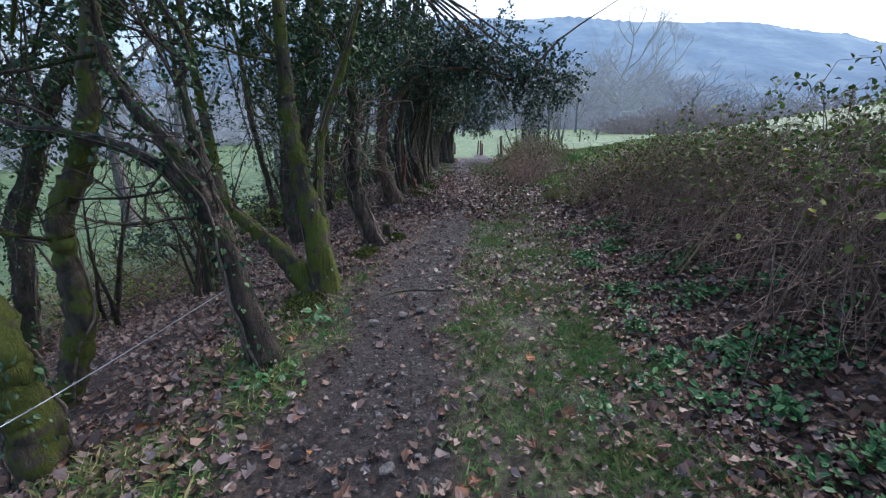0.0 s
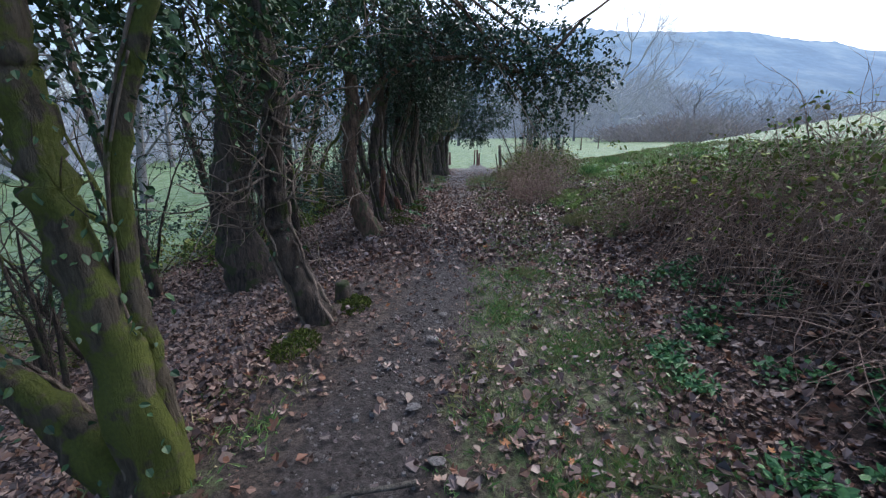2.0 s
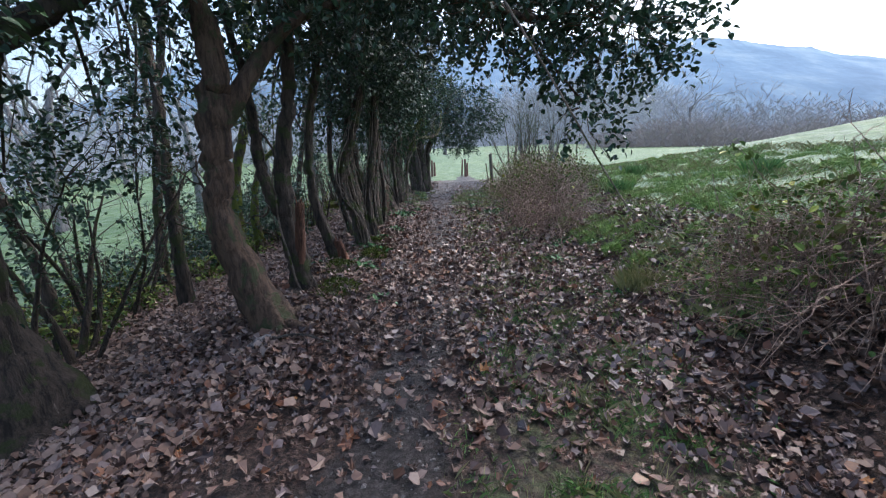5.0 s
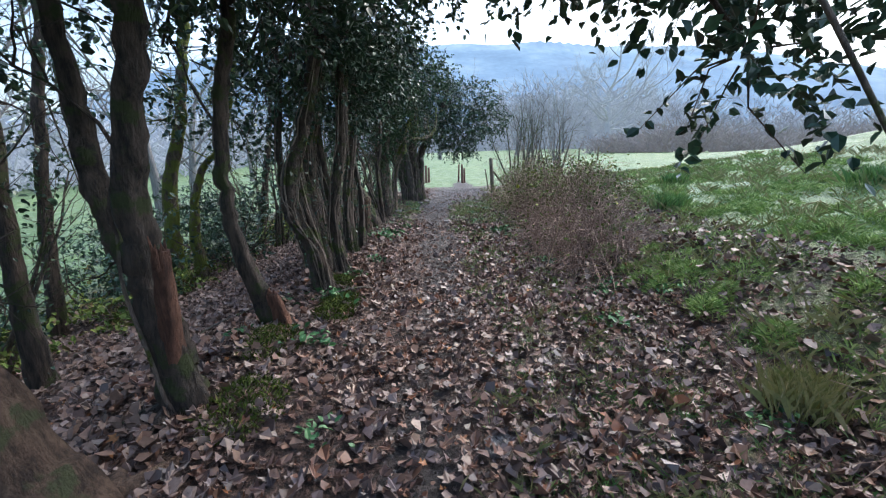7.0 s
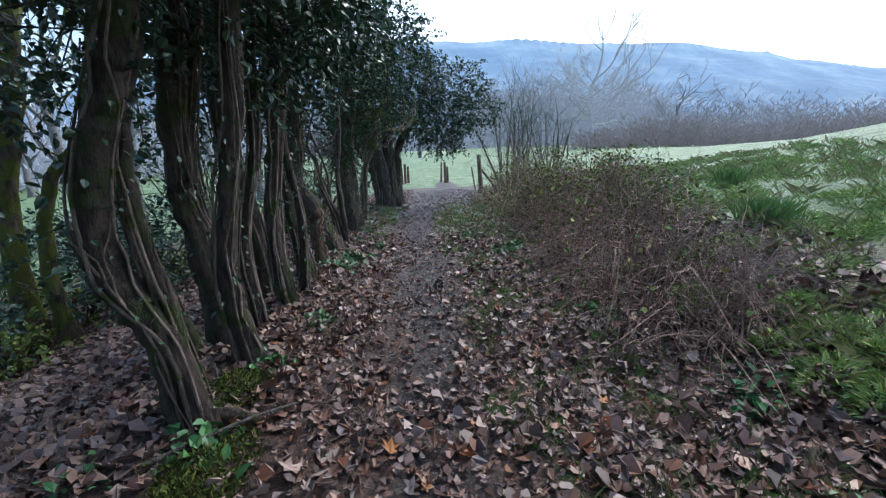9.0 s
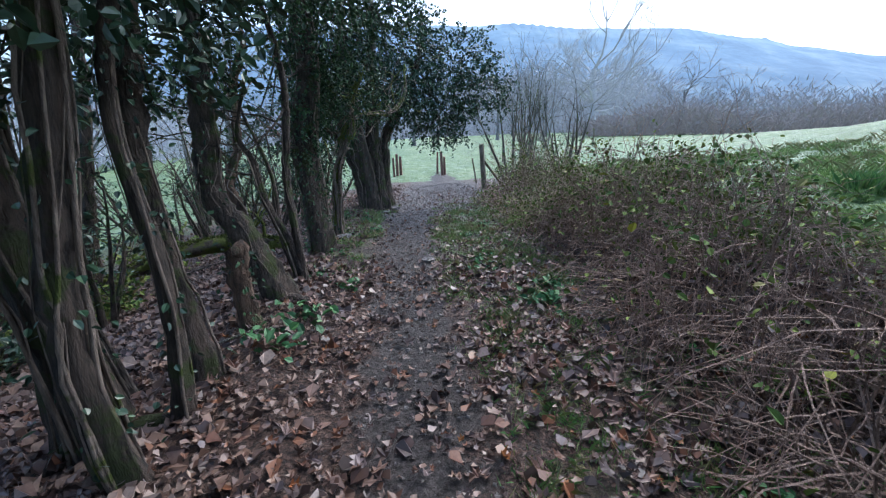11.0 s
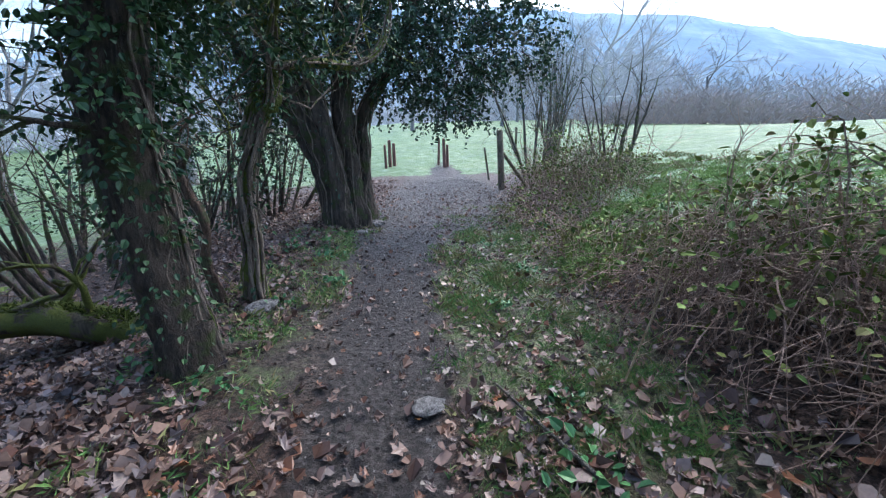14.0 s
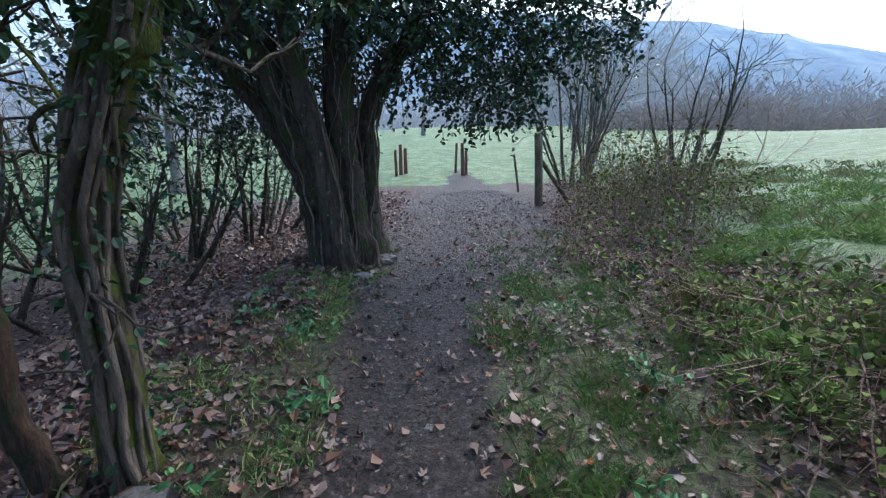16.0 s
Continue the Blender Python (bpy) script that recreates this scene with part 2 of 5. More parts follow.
def tube(heap, line, radii, sides=6, ridges=0.0, flare=0.0, cap=False):
    """A round stem along line. ridges: uneven section. flare: spread of the foot."""
    line = np.asarray(line, float)
    n = len(line)
    radii = np.broadcast_to(radii, n) if np.ndim(radii) else np.full(n, radii)
    along = np.gradient(line, axis=0)
    along /= np.linalg.norm(along, axis=1)[:, None] + 1e-9
    side = np.cross(along, (0.31, 0.87, 0.13))
    side /= np.linalg.norm(side, axis=1)[:, None] + 1e-9
    up = np.cross(along, side)
    a = np.linspace(0, 2 * np.pi, sides, endpoint=False)
    ph = rng.uniform(0, 6.3, 3)
    turn = np.arange(n)[:, None] * 0.12
    uneven = 1 + ridges * (0.5 * np.sin(3 * a + ph[0] + turn) + 0.35 * np.sin(5 * a + ph[1] - turn) + 0.4 * np.sin(2 * a + ph[2] + 2 * turn))
    foot = 1 + flare * np.exp(-np.arange(n) / max(1.0, n * 0.09))[:, None] * (0.7 + 0.5 * np.sin(4 * a + ph[2]))
    r = radii[:, None] * uneven * foot
    if ridges > 0.15:
        r = r * (1 + rng.normal(0, 0.05, r.shape))
    v = (line[:, None] + side[:, None] * (np.cos(a) * r)[..., None] + up[:, None] * (np.sin(a) * r)[..., None]).reshape(-1, 3)
    i, j = np.meshgrid(np.arange(n - 1), np.arange(sides), indexing="ij")
    k = (j + 1) % sides
    f = np.stack([i * sides + j, i * sides + k, (i + 1) * sides + k, (i + 1) * sides + j], -1).reshape(-1, 4)
    if cap:
        v = np.vstack([v, line[-1:]])
        top = (n - 1) * sides
        f = np.vstack([f, [[top + q, top + (q + 1) % sides, len(v) - 1, top + q] for q in range(sides)]])
        f = np.array([[p, q, s, s] if p == t else [p, q, s, t] for p, q, s, t in f])
        keep = np.array([len(set(row)) == 4 for row in f.tolist()])
        extra = [[top + q, top + q + 1, top + (q + 2) % sides, len(v) - 1] for q in range(0, sides - 1, 2)]
        f = np.vstack([f[keep], extra])
    heap.put(v, f)


LEAF = np.array([(0, 0, 0), (-0.32, 0.3, 0.1), (-0.26, 0.68, 0.09), (0, 1, -0.06), (0.26, 0.68, 0.09), (0.32, 0.3, 0.1)])
RAGGED = np.array([(0, 0, 0), (-0.4, 0.1, 0.2), (-0.2, 0.34, 0.03), (-0.56, 0.62, 0.3), (-0.17, 0.66, 0.06), (0, 1, 0.2), (0.19, 0.7, 0.0), (0.54, 0.54, 0.32), (0.18, 0.34, 0.02), (0.42, 0.06, 0.16)])
RAGGED_FACES = np.array([(0, 5, 4, 3, 2, 1), (0, 9, 8, 7, 6, 5)])
OAKISH = np.array([(0, 0, 0), (-0.4, 0.22, 0.28), (-0.3, 0.78, 0.05), (0, 1, 0.22), (0.44, 0.66, 0.3), (0.24, 0.22, 0.0)])
LEAF_FACES = np.array([(0, 3, 2, 1), (0, 5, 4, 3)])


def frames(way, roll):
    """Turns whose y axis is way."""
    way = way / (np.linalg.norm(way, axis=1)[:, None] + 1e-9)
    ref = np.where(np.abs(way[:, 2:]) > 0.95, (1.0, 0, 0), (0, 0, 1.0))
    x = np.cross(way, ref)
    x /= np.linalg.norm(x, axis=1)[:, None] + 1e-9
    z = np.cross(x, way)
    c, s = np.cos(roll)[:, None], np.sin(roll)[:, None]
    return np.stack([x * c + z * s, way, -x * s + z * c], 1)


def leaves(heap, at, way, size, shape=LEAF, roll=0.7):
    n = len(at)
    m = frames(way, rng.normal(0, roll, n))
    bent = np.repeat(shape[None], n, 0) * rng.uniform(0.8, 1.2, (n, 1, 3))
    bent[:, :, 2] *= rng.uniform(0.3, 1.9, (n, 1))
    v = np.einsum("nkc,ncd->nkd", bent * np.reshape(size, (-1, 1, 1)), m) + at[:, None]
    faces = LEAF_FACES if len(shape) == 6 else RAGGED_FACES
    f = faces[None] + len(shape) * np.arange(n)[:, None, None]
    heap.put(v.reshape(-1, 3), f.reshape(-1, faces.shape[1]))


def blades(heap, at, way, length, width, droop=1.0):
    """Thin blades, bent over by droop."""
    n = len(at)
    side = np.cross(way, rng.normal(0, 1, (n, 3)))
    side /= np.linalg.norm(side, axis=1)[:, None] + 1e-9
    length, width = np.reshape(length, (-1, 1)), np.reshape(width, (-1, 1))
    mid = at + way * length * 0.55
    tip = at + way * length + droop * np.c_[way[:, :2] * length * 0.5, -length[:, 0] * 0.12]
    v = np.stack([at - side * width, mid - side * width * 0.8, tip, at + side * width], 1)
    heap.put(v.reshape(-1, 3), (np.arange(4)[None] + 4 * np.arange(n)[:, None]))


def wander(start, way, length, steps=6, wild=0.35, lift=0.0):
    p, w = np.array(start, float), np.array(way, float)
    w /= np.linalg.norm(w) + 1e-9
    out = [p.copy()]
    for _ in range(steps):
        w = w + rng.normal(0, wild, 3) * 0.6 + (0, 0, lift)
        w /= np.linalg.norm(w)
        p = p + w * length / steps
        out.append(p.copy())
    return np.array(out)


def twigs(heap, start, way, length, r, depth, wild=0.35, lift=0.03, kids=4, ends=None):
    """A branch that forks into finer ones."""
    line = wander(start, way, length, 6 if depth else 4, wild, lift)
    tube(heap, line, np.linspace(r, r * 0.4, len(line)), 5 if r > 0.02 else 3)
    if ends is not None:
        ends.append(line[-1])
    if depth:
        for k in range(kids):
            i = rng.integers(2, len(line))
            d = line[i] - line[i - 1]
            d = d / np.linalg.norm(d) + rng.normal(0, 0.6, 3)
            twigs(heap, line[i], d, length * rng.uniform(0.4, 0.7), r * 0.5, depth - 1, wild, lift, kids, ends)


def smooth(a, b, v):
    k = min(1.0, max(0.0, (v - a) / (b - a)))
    return k * k * (3 - 2 * k)


def bend(v, *pairs):
    """Straight pieces through (at, value) pairs."""
    for (a, p), (b, q) in zip(pairs, pairs[1:]):
        if v <= b:
            return p + (q - p) * max(0.0, (v - a) / (b - a))
    return pairs[-1][1]


def path_x(y):
    """Middle of the trodden line."""
    return bend(y, (-8, -0.6), (0, -0.45), (3.3, -0.38), (6, -0.05), (8.5, 0.32), (11, 0.6), (14, 0.8), (19.3, 0.85), (22, 1.1), (25, 1.65), (28, 2.0), (40, 3.0))


def height(x, y):
    """Height of the ground."""
    u = x - path_x(y)
    deep = bend(y, (0, 1.0), (10, 1.0), (17, 0.75), (24, 0.45), (32, 0.3))
    back = bend(y, (0, -0.1), (6, 0.0), (9, 0.15), (10.5, 0.65), (15, 0.65), (20, 0.5), (30, 0.5))
    left = bend(-u - back, (0, 0), (0.9, 0.0), (1.2, -0.03), (2.4, -0.45), (4.5, -1.1), (8, -1.75), (14, -2.1), (60, -2.3)) * deep + 0.1 * smooth(0.4, 1.2, -u) * smooth(8, 10.5, y) * smooth(30, 23, y)
    rise = bend(y, (-8, 0.85), (7.5, 0.8), (9.5, 0.6), (13, 0.5), (15, 0.5), (19, 0.42), (22, 0.25), (30, 0.1))
    foot = bend(y, (-8, 2.3), (0, 2.3), (5, 2.7), (9, 2.3), (12, 2.0), (16, 1.8), (21, 2.2), (30, 2.6))
    slope = bend(y, (-8, 0.16), (10, 0.17), (20, 0.165), (30, 0.1), (45, 0.04), (70, 0.01))
    right = rise * smooth(foot - 0.3, foot + 1.5, u) + slope * (min(max(u - foot - 0.8, 0.0), 17.0) - 0.5 * max(0.0, min(u - 26, 30.0)))
    far = bend(y, (0, 0), (30, 0), (90, 2.6), (400, 6.0))
    return left + right + far


# ---- ground: one sheet to the horizon ----
def spaced(fine_from, fine_to, step, lo, hi):
    mid = np.arange(fine_from, fine_to, step)
    grow = lambda span: np.cumsum(step * 1.13 ** np.arange(1, 200))
    up = fine_to + grow(0)
    down = fine_from - grow(0)
    return np.r_[lo, down[down > lo][::-1], mid, fine_to, up[up < hi], hi]


def covers(x, y):
    """How much mud, litter, grass and field there is at a place."""
    u = x - path_x(y) + (0.16 * noise.noise((x * 1.6, y * 1.6, 9)) + 0.12 * noise.noise((x * 4, y * 4, 5)) if y < 40 else 0)
    half = bend(y, (-8, 0.3), (6, 0.3), (10, 0.22), (17, 0.28), (21, 0.4), (24, 1.3), (27, 1.1), (30, 0.5), (34, 0.3))
    mud = bend(y, (7.5, 0.85), (9, 0.5), (13, 0.5), (15, 0.85)) * (1 - smooth(half * 0.6, half * 1.7, abs(u - (0.5 if y > 22 else 0)))) * (1 - smooth(30, 36, y))
    litter = max(smooth(0.6, 1.2, -u) * (1 - smooth(4.8, 7, -u)), bend(y, (6.5, 0), (8.5, 0.95), (13, 0.95), (14.5, 0.6), (17.5, 0.6), (19, 0)) * (1 - smooth(2.6, 3.4, u)), 0.7 * smooth(1.2, 2.2, u) * (1 - smooth(3.4, 4.4, u)))
    grass = max(smooth(0.25, 0.6, u) * (1 - smooth(1.6, 2.4, u)) * bend(y, (-5, 0.46), (6, 0.42), (8, 0.28), (16, 0.25), (18, 0.5), (23, 0.48), (25, 0.2)), bend(y, (3, 0.55), (5, 0), (17, 0), (18.5, 0.4), (22, 0.35), (24, 0)) * smooth(0.4, 0.7, -u) * (1 - smooth(1.2, 1.8, -u)), smooth(2.2 if y < 13 else 2.9, 2.9 if y < 13 else 3.9, u) * 0.9 if y > 8.5 else 0.3 * smooth(3, 5, u), smooth(5.5, 7, -u))
    field = max(smooth(bend(y, (7.5, 4.6), (11, 3.0)), bend(y, (7.5, 7.5), (11, 4.6)), u), smooth(7, 9, -u), smooth(29, 32, y))
    return mud, litter, grass, field


def build_ground():
    xs, ys = spaced(-4.5, 5.5, 0.16, -2500.0, 2500.0), spaced(-1.0, 29.0, 0.18, -900.0, 3500.0)
    n, m = len(xs), len(ys)
    v = np.zeros((m, n, 3), np.float32)
    kinds = np.zeros((m, n, 4), np.float32)
    for j, y in enumerate(ys):
        for i, x in enumerate(xs):
            z = height(x, y)
            near = abs(x) < 12 and -4 < y < 40
            if near:
                u = x - path_x(y)
                rough = 0.03 + 0.05 * smooth(2.6, 4, u) + 0.03 * smooth(0.8, 1.6, -u)
                z += rough * noise.noise((x * 1.7, y * 1.7, 0)) + 0.02 * noise.noise((x * 6, y * 6, 3)) - 0.035 * (1 - smooth(0.15, 0.5, abs(u)))
            v[j, i] = x, y, z
            kinds[j, i] = covers(x, y) if abs(x) < 60 and y < 60 else (0, 0, 0, 1)
    j, i = np.meshgrid(np.arange(m - 1), np.arange(n - 1), indexing="ij")
    a = j * n + i
    f = np.stack([a, a + 1, a + n + 1, a + n], -1).reshape(-1, 4)
    ob = raw("ground", v.reshape(-1, 3), f, GROUND, True)
    for k, name in enumerate(("mud", "litter", "grass", "field")):
        ob.data.attributes.new(name, "FLOAT", "POINT").data.foreach_set("value", kinds[..., k].ravel())
    return tagged(ob, "trodden muddy woodland path between leaf-covered banks and meadow", "ground", kind="structure")


ground = build_ground()


def ridge(name, points, depth, mat, label, rough=2.0):
    """A long hill whose skyline passes through points (x, y, top)."""
    line = spline(points, 24)
    rows = []
    for k, q in enumerate(np.linspace(0, 1, 14)):
        row = line.copy()
        row[:, 1] -= depth * (1 - q)
        row[:, 2] = row[:, 2] * (q ** 1.25)
        row[:, 2] += [rough * (0.25 + q) * noise.noise((x * 0.02, k * 0.5, 5)) + (rough * 1.4 * abs(noise.noise((x * 0.09, 2, 1))) if q == 1 else 0) for x in row[:, 0]]
        rows.append(row)
    back = line.copy()
    back[:, 1] += depth
    back[:, 2] = -5
    rows.append(back)
    v = np.array(rows)
    m, n = v.shape[:2]
    j, i = np.meshgrid(np.arange(m - 1), np.arange(n - 1), indexing="ij")
    a = j * n + i
    return tagged(raw(name, v.reshape(-1, 3), np.stack([a, a + 1, a + n + 1, a + n], -1).reshape(-1, 4), mat, True), label, "hill", kind="structure")


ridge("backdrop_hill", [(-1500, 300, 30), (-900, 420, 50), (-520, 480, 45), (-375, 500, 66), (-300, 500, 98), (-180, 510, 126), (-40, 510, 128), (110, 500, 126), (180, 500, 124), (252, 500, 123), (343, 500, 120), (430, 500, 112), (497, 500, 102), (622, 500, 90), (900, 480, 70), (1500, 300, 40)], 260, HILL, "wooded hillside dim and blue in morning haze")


# ---- trees ----
def foliage(heap, wood, root, clusters, size=0.08, per=10):
    """Leafy shoots filling rounded clumps (x, y, z, rx, ry, rz, shoots), each held by a limb from root."""
    for x, y, z, rx, ry, rz, n in clusters:
        n = int(n * (0.55 if x < -1.4 and y > 8 else 1.35 if y > 8 else 0.95))
        c = np.array((x, y, z))
        if wood is not None:
            mid = (np.array(root) + c) / 2 + rng.normal(0, 0.12, 3)
            line = spline([root, mid, c], 4)
            tube(wood, line, np.linspace(0.035, 0.012, len(line)), 5)
        d = rng.normal(0, 1, (n, 3))
        d /= np.linalg.norm(d, axis=1)[:, None]
        start = c + d * rng.uniform(0.25, 1.0, (n, 1)) ** 0.6 * (rx, ry, rz)
        way = d * (1, 1, 0.6) + rng.normal(0, 0.35, (n, 3)) + (0, 0, -0.25)
        way /= np.linalg.norm(way, axis=1)[:, None]
        long = rng.uniform(0.18, 0.45, n)
        k = np.linspace(0.1, 1, per)
        at = start[:, None] + way[:, None] * (k[None] * long[:, None])[..., None] + (np.array((0, 0, -0.18)) * (k ** 2)[None, :, None]) * long[:, None, None]
        out = way[:, None] * 0.5 + rng.normal(0, 0.75, (n, per, 3))
        leaves(heap, at.reshape(-1, 3), out.reshape(-1, 3), rng.uniform(0.65, 1.25, n * per) * size)
        if wood is not None:
            for q in range(0, n, 4):
                tube(wood, np.array([c + (start[q] - c) * 0.4, start[q], at[q, -1]]), np.array([0.008, 0.005, 0.002]), 3)


def tree(name, label, stems, mat, vines=0, ivy=0, clusters=(), bare=0, grow=2.4, leaf=LEAF_HOLLY, size=0.072, flare=0.5, group="", roots=0, sides=12, thick=1.0, sprawl=0, stub=None):
    """A tree with its foot on the ground. stems: (middle line, radius at the foot, radius above); each goes on upwards by grow metres."""
    base = Vector(stems[0][0][0])
    ob = new(name)
    ob.location = base
    wood, climb, green, ends = Heap(), Heap(), Heap(), []
    for line, r0, r1 in stems:
        pts = [np.array(p, float) for p in line]
        if grow:
            d = pts[-1] - pts[-2]
            d = d / np.linalg.norm(d) * 0.6 + (0, 0, 0.6)
            d /= np.linalg.norm(d)
            pts += [pts[-1] + d * grow * 0.5 + rng.normal(0, 0.08, 3), pts[-1] + d * grow + rng.normal(0, 0.15, 3)]
        mid = spline(pts, 9)
        n = len(mid)
        mid[1:] += rng.normal(0, min(0.012, r1 * 0.15), (n - 1, 3))
        know = int(n * (len(line) - 1) / (len(pts) - 1))
        radii = np.interp(np.arange(n), [0, n * 0.12, know, n], [r0 * 1.0, r0 * 0.86, r1, r1 * (0.35 if grow else 0.9)]) * (1 + rng.normal(0, 0.035, n))
        tube(wood, mid, radii, sides, 0.24, flare, cap=not grow)
        ends.append(mid[-1])
        for _ in range(bare):
            i = rng.integers(int(n * 0.3), n)
            d = rng.normal(0, 1, 3) + (0, 0, 0.5)
            d[0] = -abs(d[0]) - 0.4
            twigs(wood, mid[i], d, rng.uniform(0.5, 1.0), 0.012 + 0.1 * r1, 2, 0.4, 0.04, 3)
        for _ in range(vines):
            a0, turn, hop = rng.uniform(0, 6.3), rng.normal(0, 1.6), rng.uniform(0.004, 0.015)
            top = rng.uniform(0.4, 1.0)
            q = np.linspace(0, top, 26)
            at = np.array([np.interp(q * (n - 1), np.arange(n), mid[:, c]) for c in range(3)]).T
            rr = np.interp(q * (n - 1), np.arange(n), radii) * rng.uniform(0.98, 1.25) + hop
            a = a0 + turn * q + np.cumsum(rng.normal(0, 0.17, 26))
            at = at + np.c_[np.cos(a) * rr, np.sin(a) * rr, np.zeros(26)]
            tube(climb, spline(at[::2], 2), np.linspace(hop, hop * 0.5, 25) * 0.9 * thick, 5, 0.1)
        for _ in range(sprawl):
            i = rng.integers(int(n * 0.25), int(n * 0.75))
            twigs(climb, mid[i] + rng.normal(0, 0.05, 3), rng.normal(0, 1, 3) * (1, 1, 0.6), rng.uniform(0.45, 1.0), 0.014, 1, 0.6, 0.02, 4)
        if ivy:
            q = rng.beta(1.6, 1.3, ivy)
            i = np.clip((q * n).astype(int), 0, n - 1)
            a = rng.uniform(0, 6.3, ivy)
            out = np.c_[np.cos(a), np.sin(a), rng.normal(-0.35, 0.4, ivy)]
            at = mid[i] + out * (radii[i] * rng.uniform(0.9, 1.35, ivy) + rng.gamma(1.2, 0.025, ivy))[:, None] + np.c_[np.zeros((ivy, 2)), rng.normal(0, 0.05, ivy)]
            leaves(green, at, out + rng.normal(0, 0.5, (ivy, 3)) + (0, 0, -0.5), rng.uniform(0.025, 0.055, ivy))
    for _ in range(roots):
        a = rng.uniform(0, 6.3)
        p = np.array(base) + (0, 0, 0.1)
        line = [p]
        for k in range(1, 6):
            x, y = p[0] + math.cos(a) * 0.13 * k, p[1] + math.sin(a) * 0.13 * k
            line.append((x + rng.normal(0, 0.02), y + rng.normal(0, 0.02), height(x, y) + 0.045 - 0.016 * k))
        tube(wood, spline(line, 3), np.linspace(stems[0][1] * 0.45, 0.012, 16), 7, 0.15)
    if stub:
        line, r0, r1 = stub
        snag = Heap()
        tube(snag, spline(line, 5), np.linspace(r0, r1, (len(line) - 1) * 5 + 1), 10, 0.3, 0.2, cap=True)
        for _ in range(5):
            top = np.array(line[-1]) + rng.normal(0, r1 * 0.5, 3) * (1, 1, 0.3)
            tube(snag, np.array([top - (0, 0, 0.1), top, top + (rng.normal(0, 0.01), 0, rng.uniform(0.03, 0.09))]), np.array([r1 * 0.4, r1 * 0.3, 0.003]), 4)
    if clusters:
        if leaf is LEAF_IVY:
            foliage(green, wood, ends[0], clusters, 0.054, 15)
        else:
            foliage(green, wood, ends[0], clusters, size)
    parts = [wood.done("trunk", mat, True)]
    if stub:
        parts.append(tagged(snag.done("broken_stub", SNAG, True), "broken reddish stub"))
    if climb.n:
        parts.append(tagged(climb.done("ivy_stem", VINE, True), "pale twisting ivy stems", kind="stuff"))
    if green.n:
        parts.append(tagged(green.done("foliage", leaf), "glossy dark evergreen leaves", kind="stuff"))
    for p in parts:
        p.parent = ob
        p.matrix_parent_inverse = Matrix.Translation(-base)
    return tagged(ob, label, "tree", group)


ROW = "trees along the path"
tree("hawthorn_tree", "mossy yellow-green crooked trunk on the leafy bank", [
    ([(-3.01, 2.72, -0.66), (-2.77, 2.72, -0.09), (-2.63, 2.72, 0.29), (-2.64, 2.72, 0.72), (-2.62, 2.72, 1.0), (-2.43, 2.72, 1.3), (-2.29, 2.72, 1.59)], 0.1, 0.066)],
    BARK_MOSS, vines=2, bare=6, clusters=[(-2.6, 3.2, 2.9, 0.9, 0.7, 0.6, 110), (-3.2, 3.3, 2.2, 0.5, 0.5, 0.5, 60)], leaf=LEAF_IVY, group=ROW)
tree("ivy_tree", "dark trunk wrapped in ivy beside the meadow", [
    ([(-5.39, 4.62, -1.4), (-5.1, 4.66, -0.17), (-5.02, 4.7, 0.53), (-4.65, 4.74, 1.31), (-4.26, 4.78, 2.1), (-3.51, 4.82, 2.84)], 0.123, 0.087)],
    BARK_DARK, vines=5, ivy=1500, clusters=[(-4.3, 4.6, 2.3, 0.9, 0.6, 0.6, 110), (-3.3, 4.6, 3.0, 1.1, 0.7, 0.6, 110), (-5.3, 4.8, 1.5, 0.45, 0.4, 0.6, 60), (-5.6, 4.6, 2.6, 0.8, 0.6, 0.7, 90)], leaf=LEAF_IVY, group=ROW)
tree("hawthorn_tree", "short mossy bole leaning from the bank", [
    ([(-2.18, 1.79, -0.4), (-2.15, 1.79, 0.04), (-2.17, 1.79, 0.34), (-2.15, 1.79, 0.6), (-2.3, 1.85, 0.95)], 0.129, 0.06)],
    BARK_MOSS, vines=3, ivy=120, grow=0, leaf=LEAF_IVY, group=ROW)
tree("hawthorn_tree", "leaning ivy-footed hawthorn with bare crooked branches", [
    ([(-1.23, 2.54, -0.1), (-1.35, 2.54, 0.49), (-1.43, 2.54, 0.96), (-1.63, 2.54, 1.41), (-1.89, 2.54, 1.81)], 0.088, 0.03),
    ([(-1.23, 2.54, -0.1), (-1.36, 2.57, 0.48), (-1.45, 2.59, 0.91), (-1.54, 2.62, 1.49), (-1.58, 2.64, 1.85)], 0.07, 0.02),
    ([(-1.43, 2.54, 0.96), (-1.75, 2.5, 1.4), (-2.2, 2.5, 1.56), (-2.6, 2.6, 1.6)], 0.04, 0.02)],
    BARK_DARK, vines=3, ivy=350, bare=7, grow=0.7, leaf=LEAF_IVY, group=ROW)
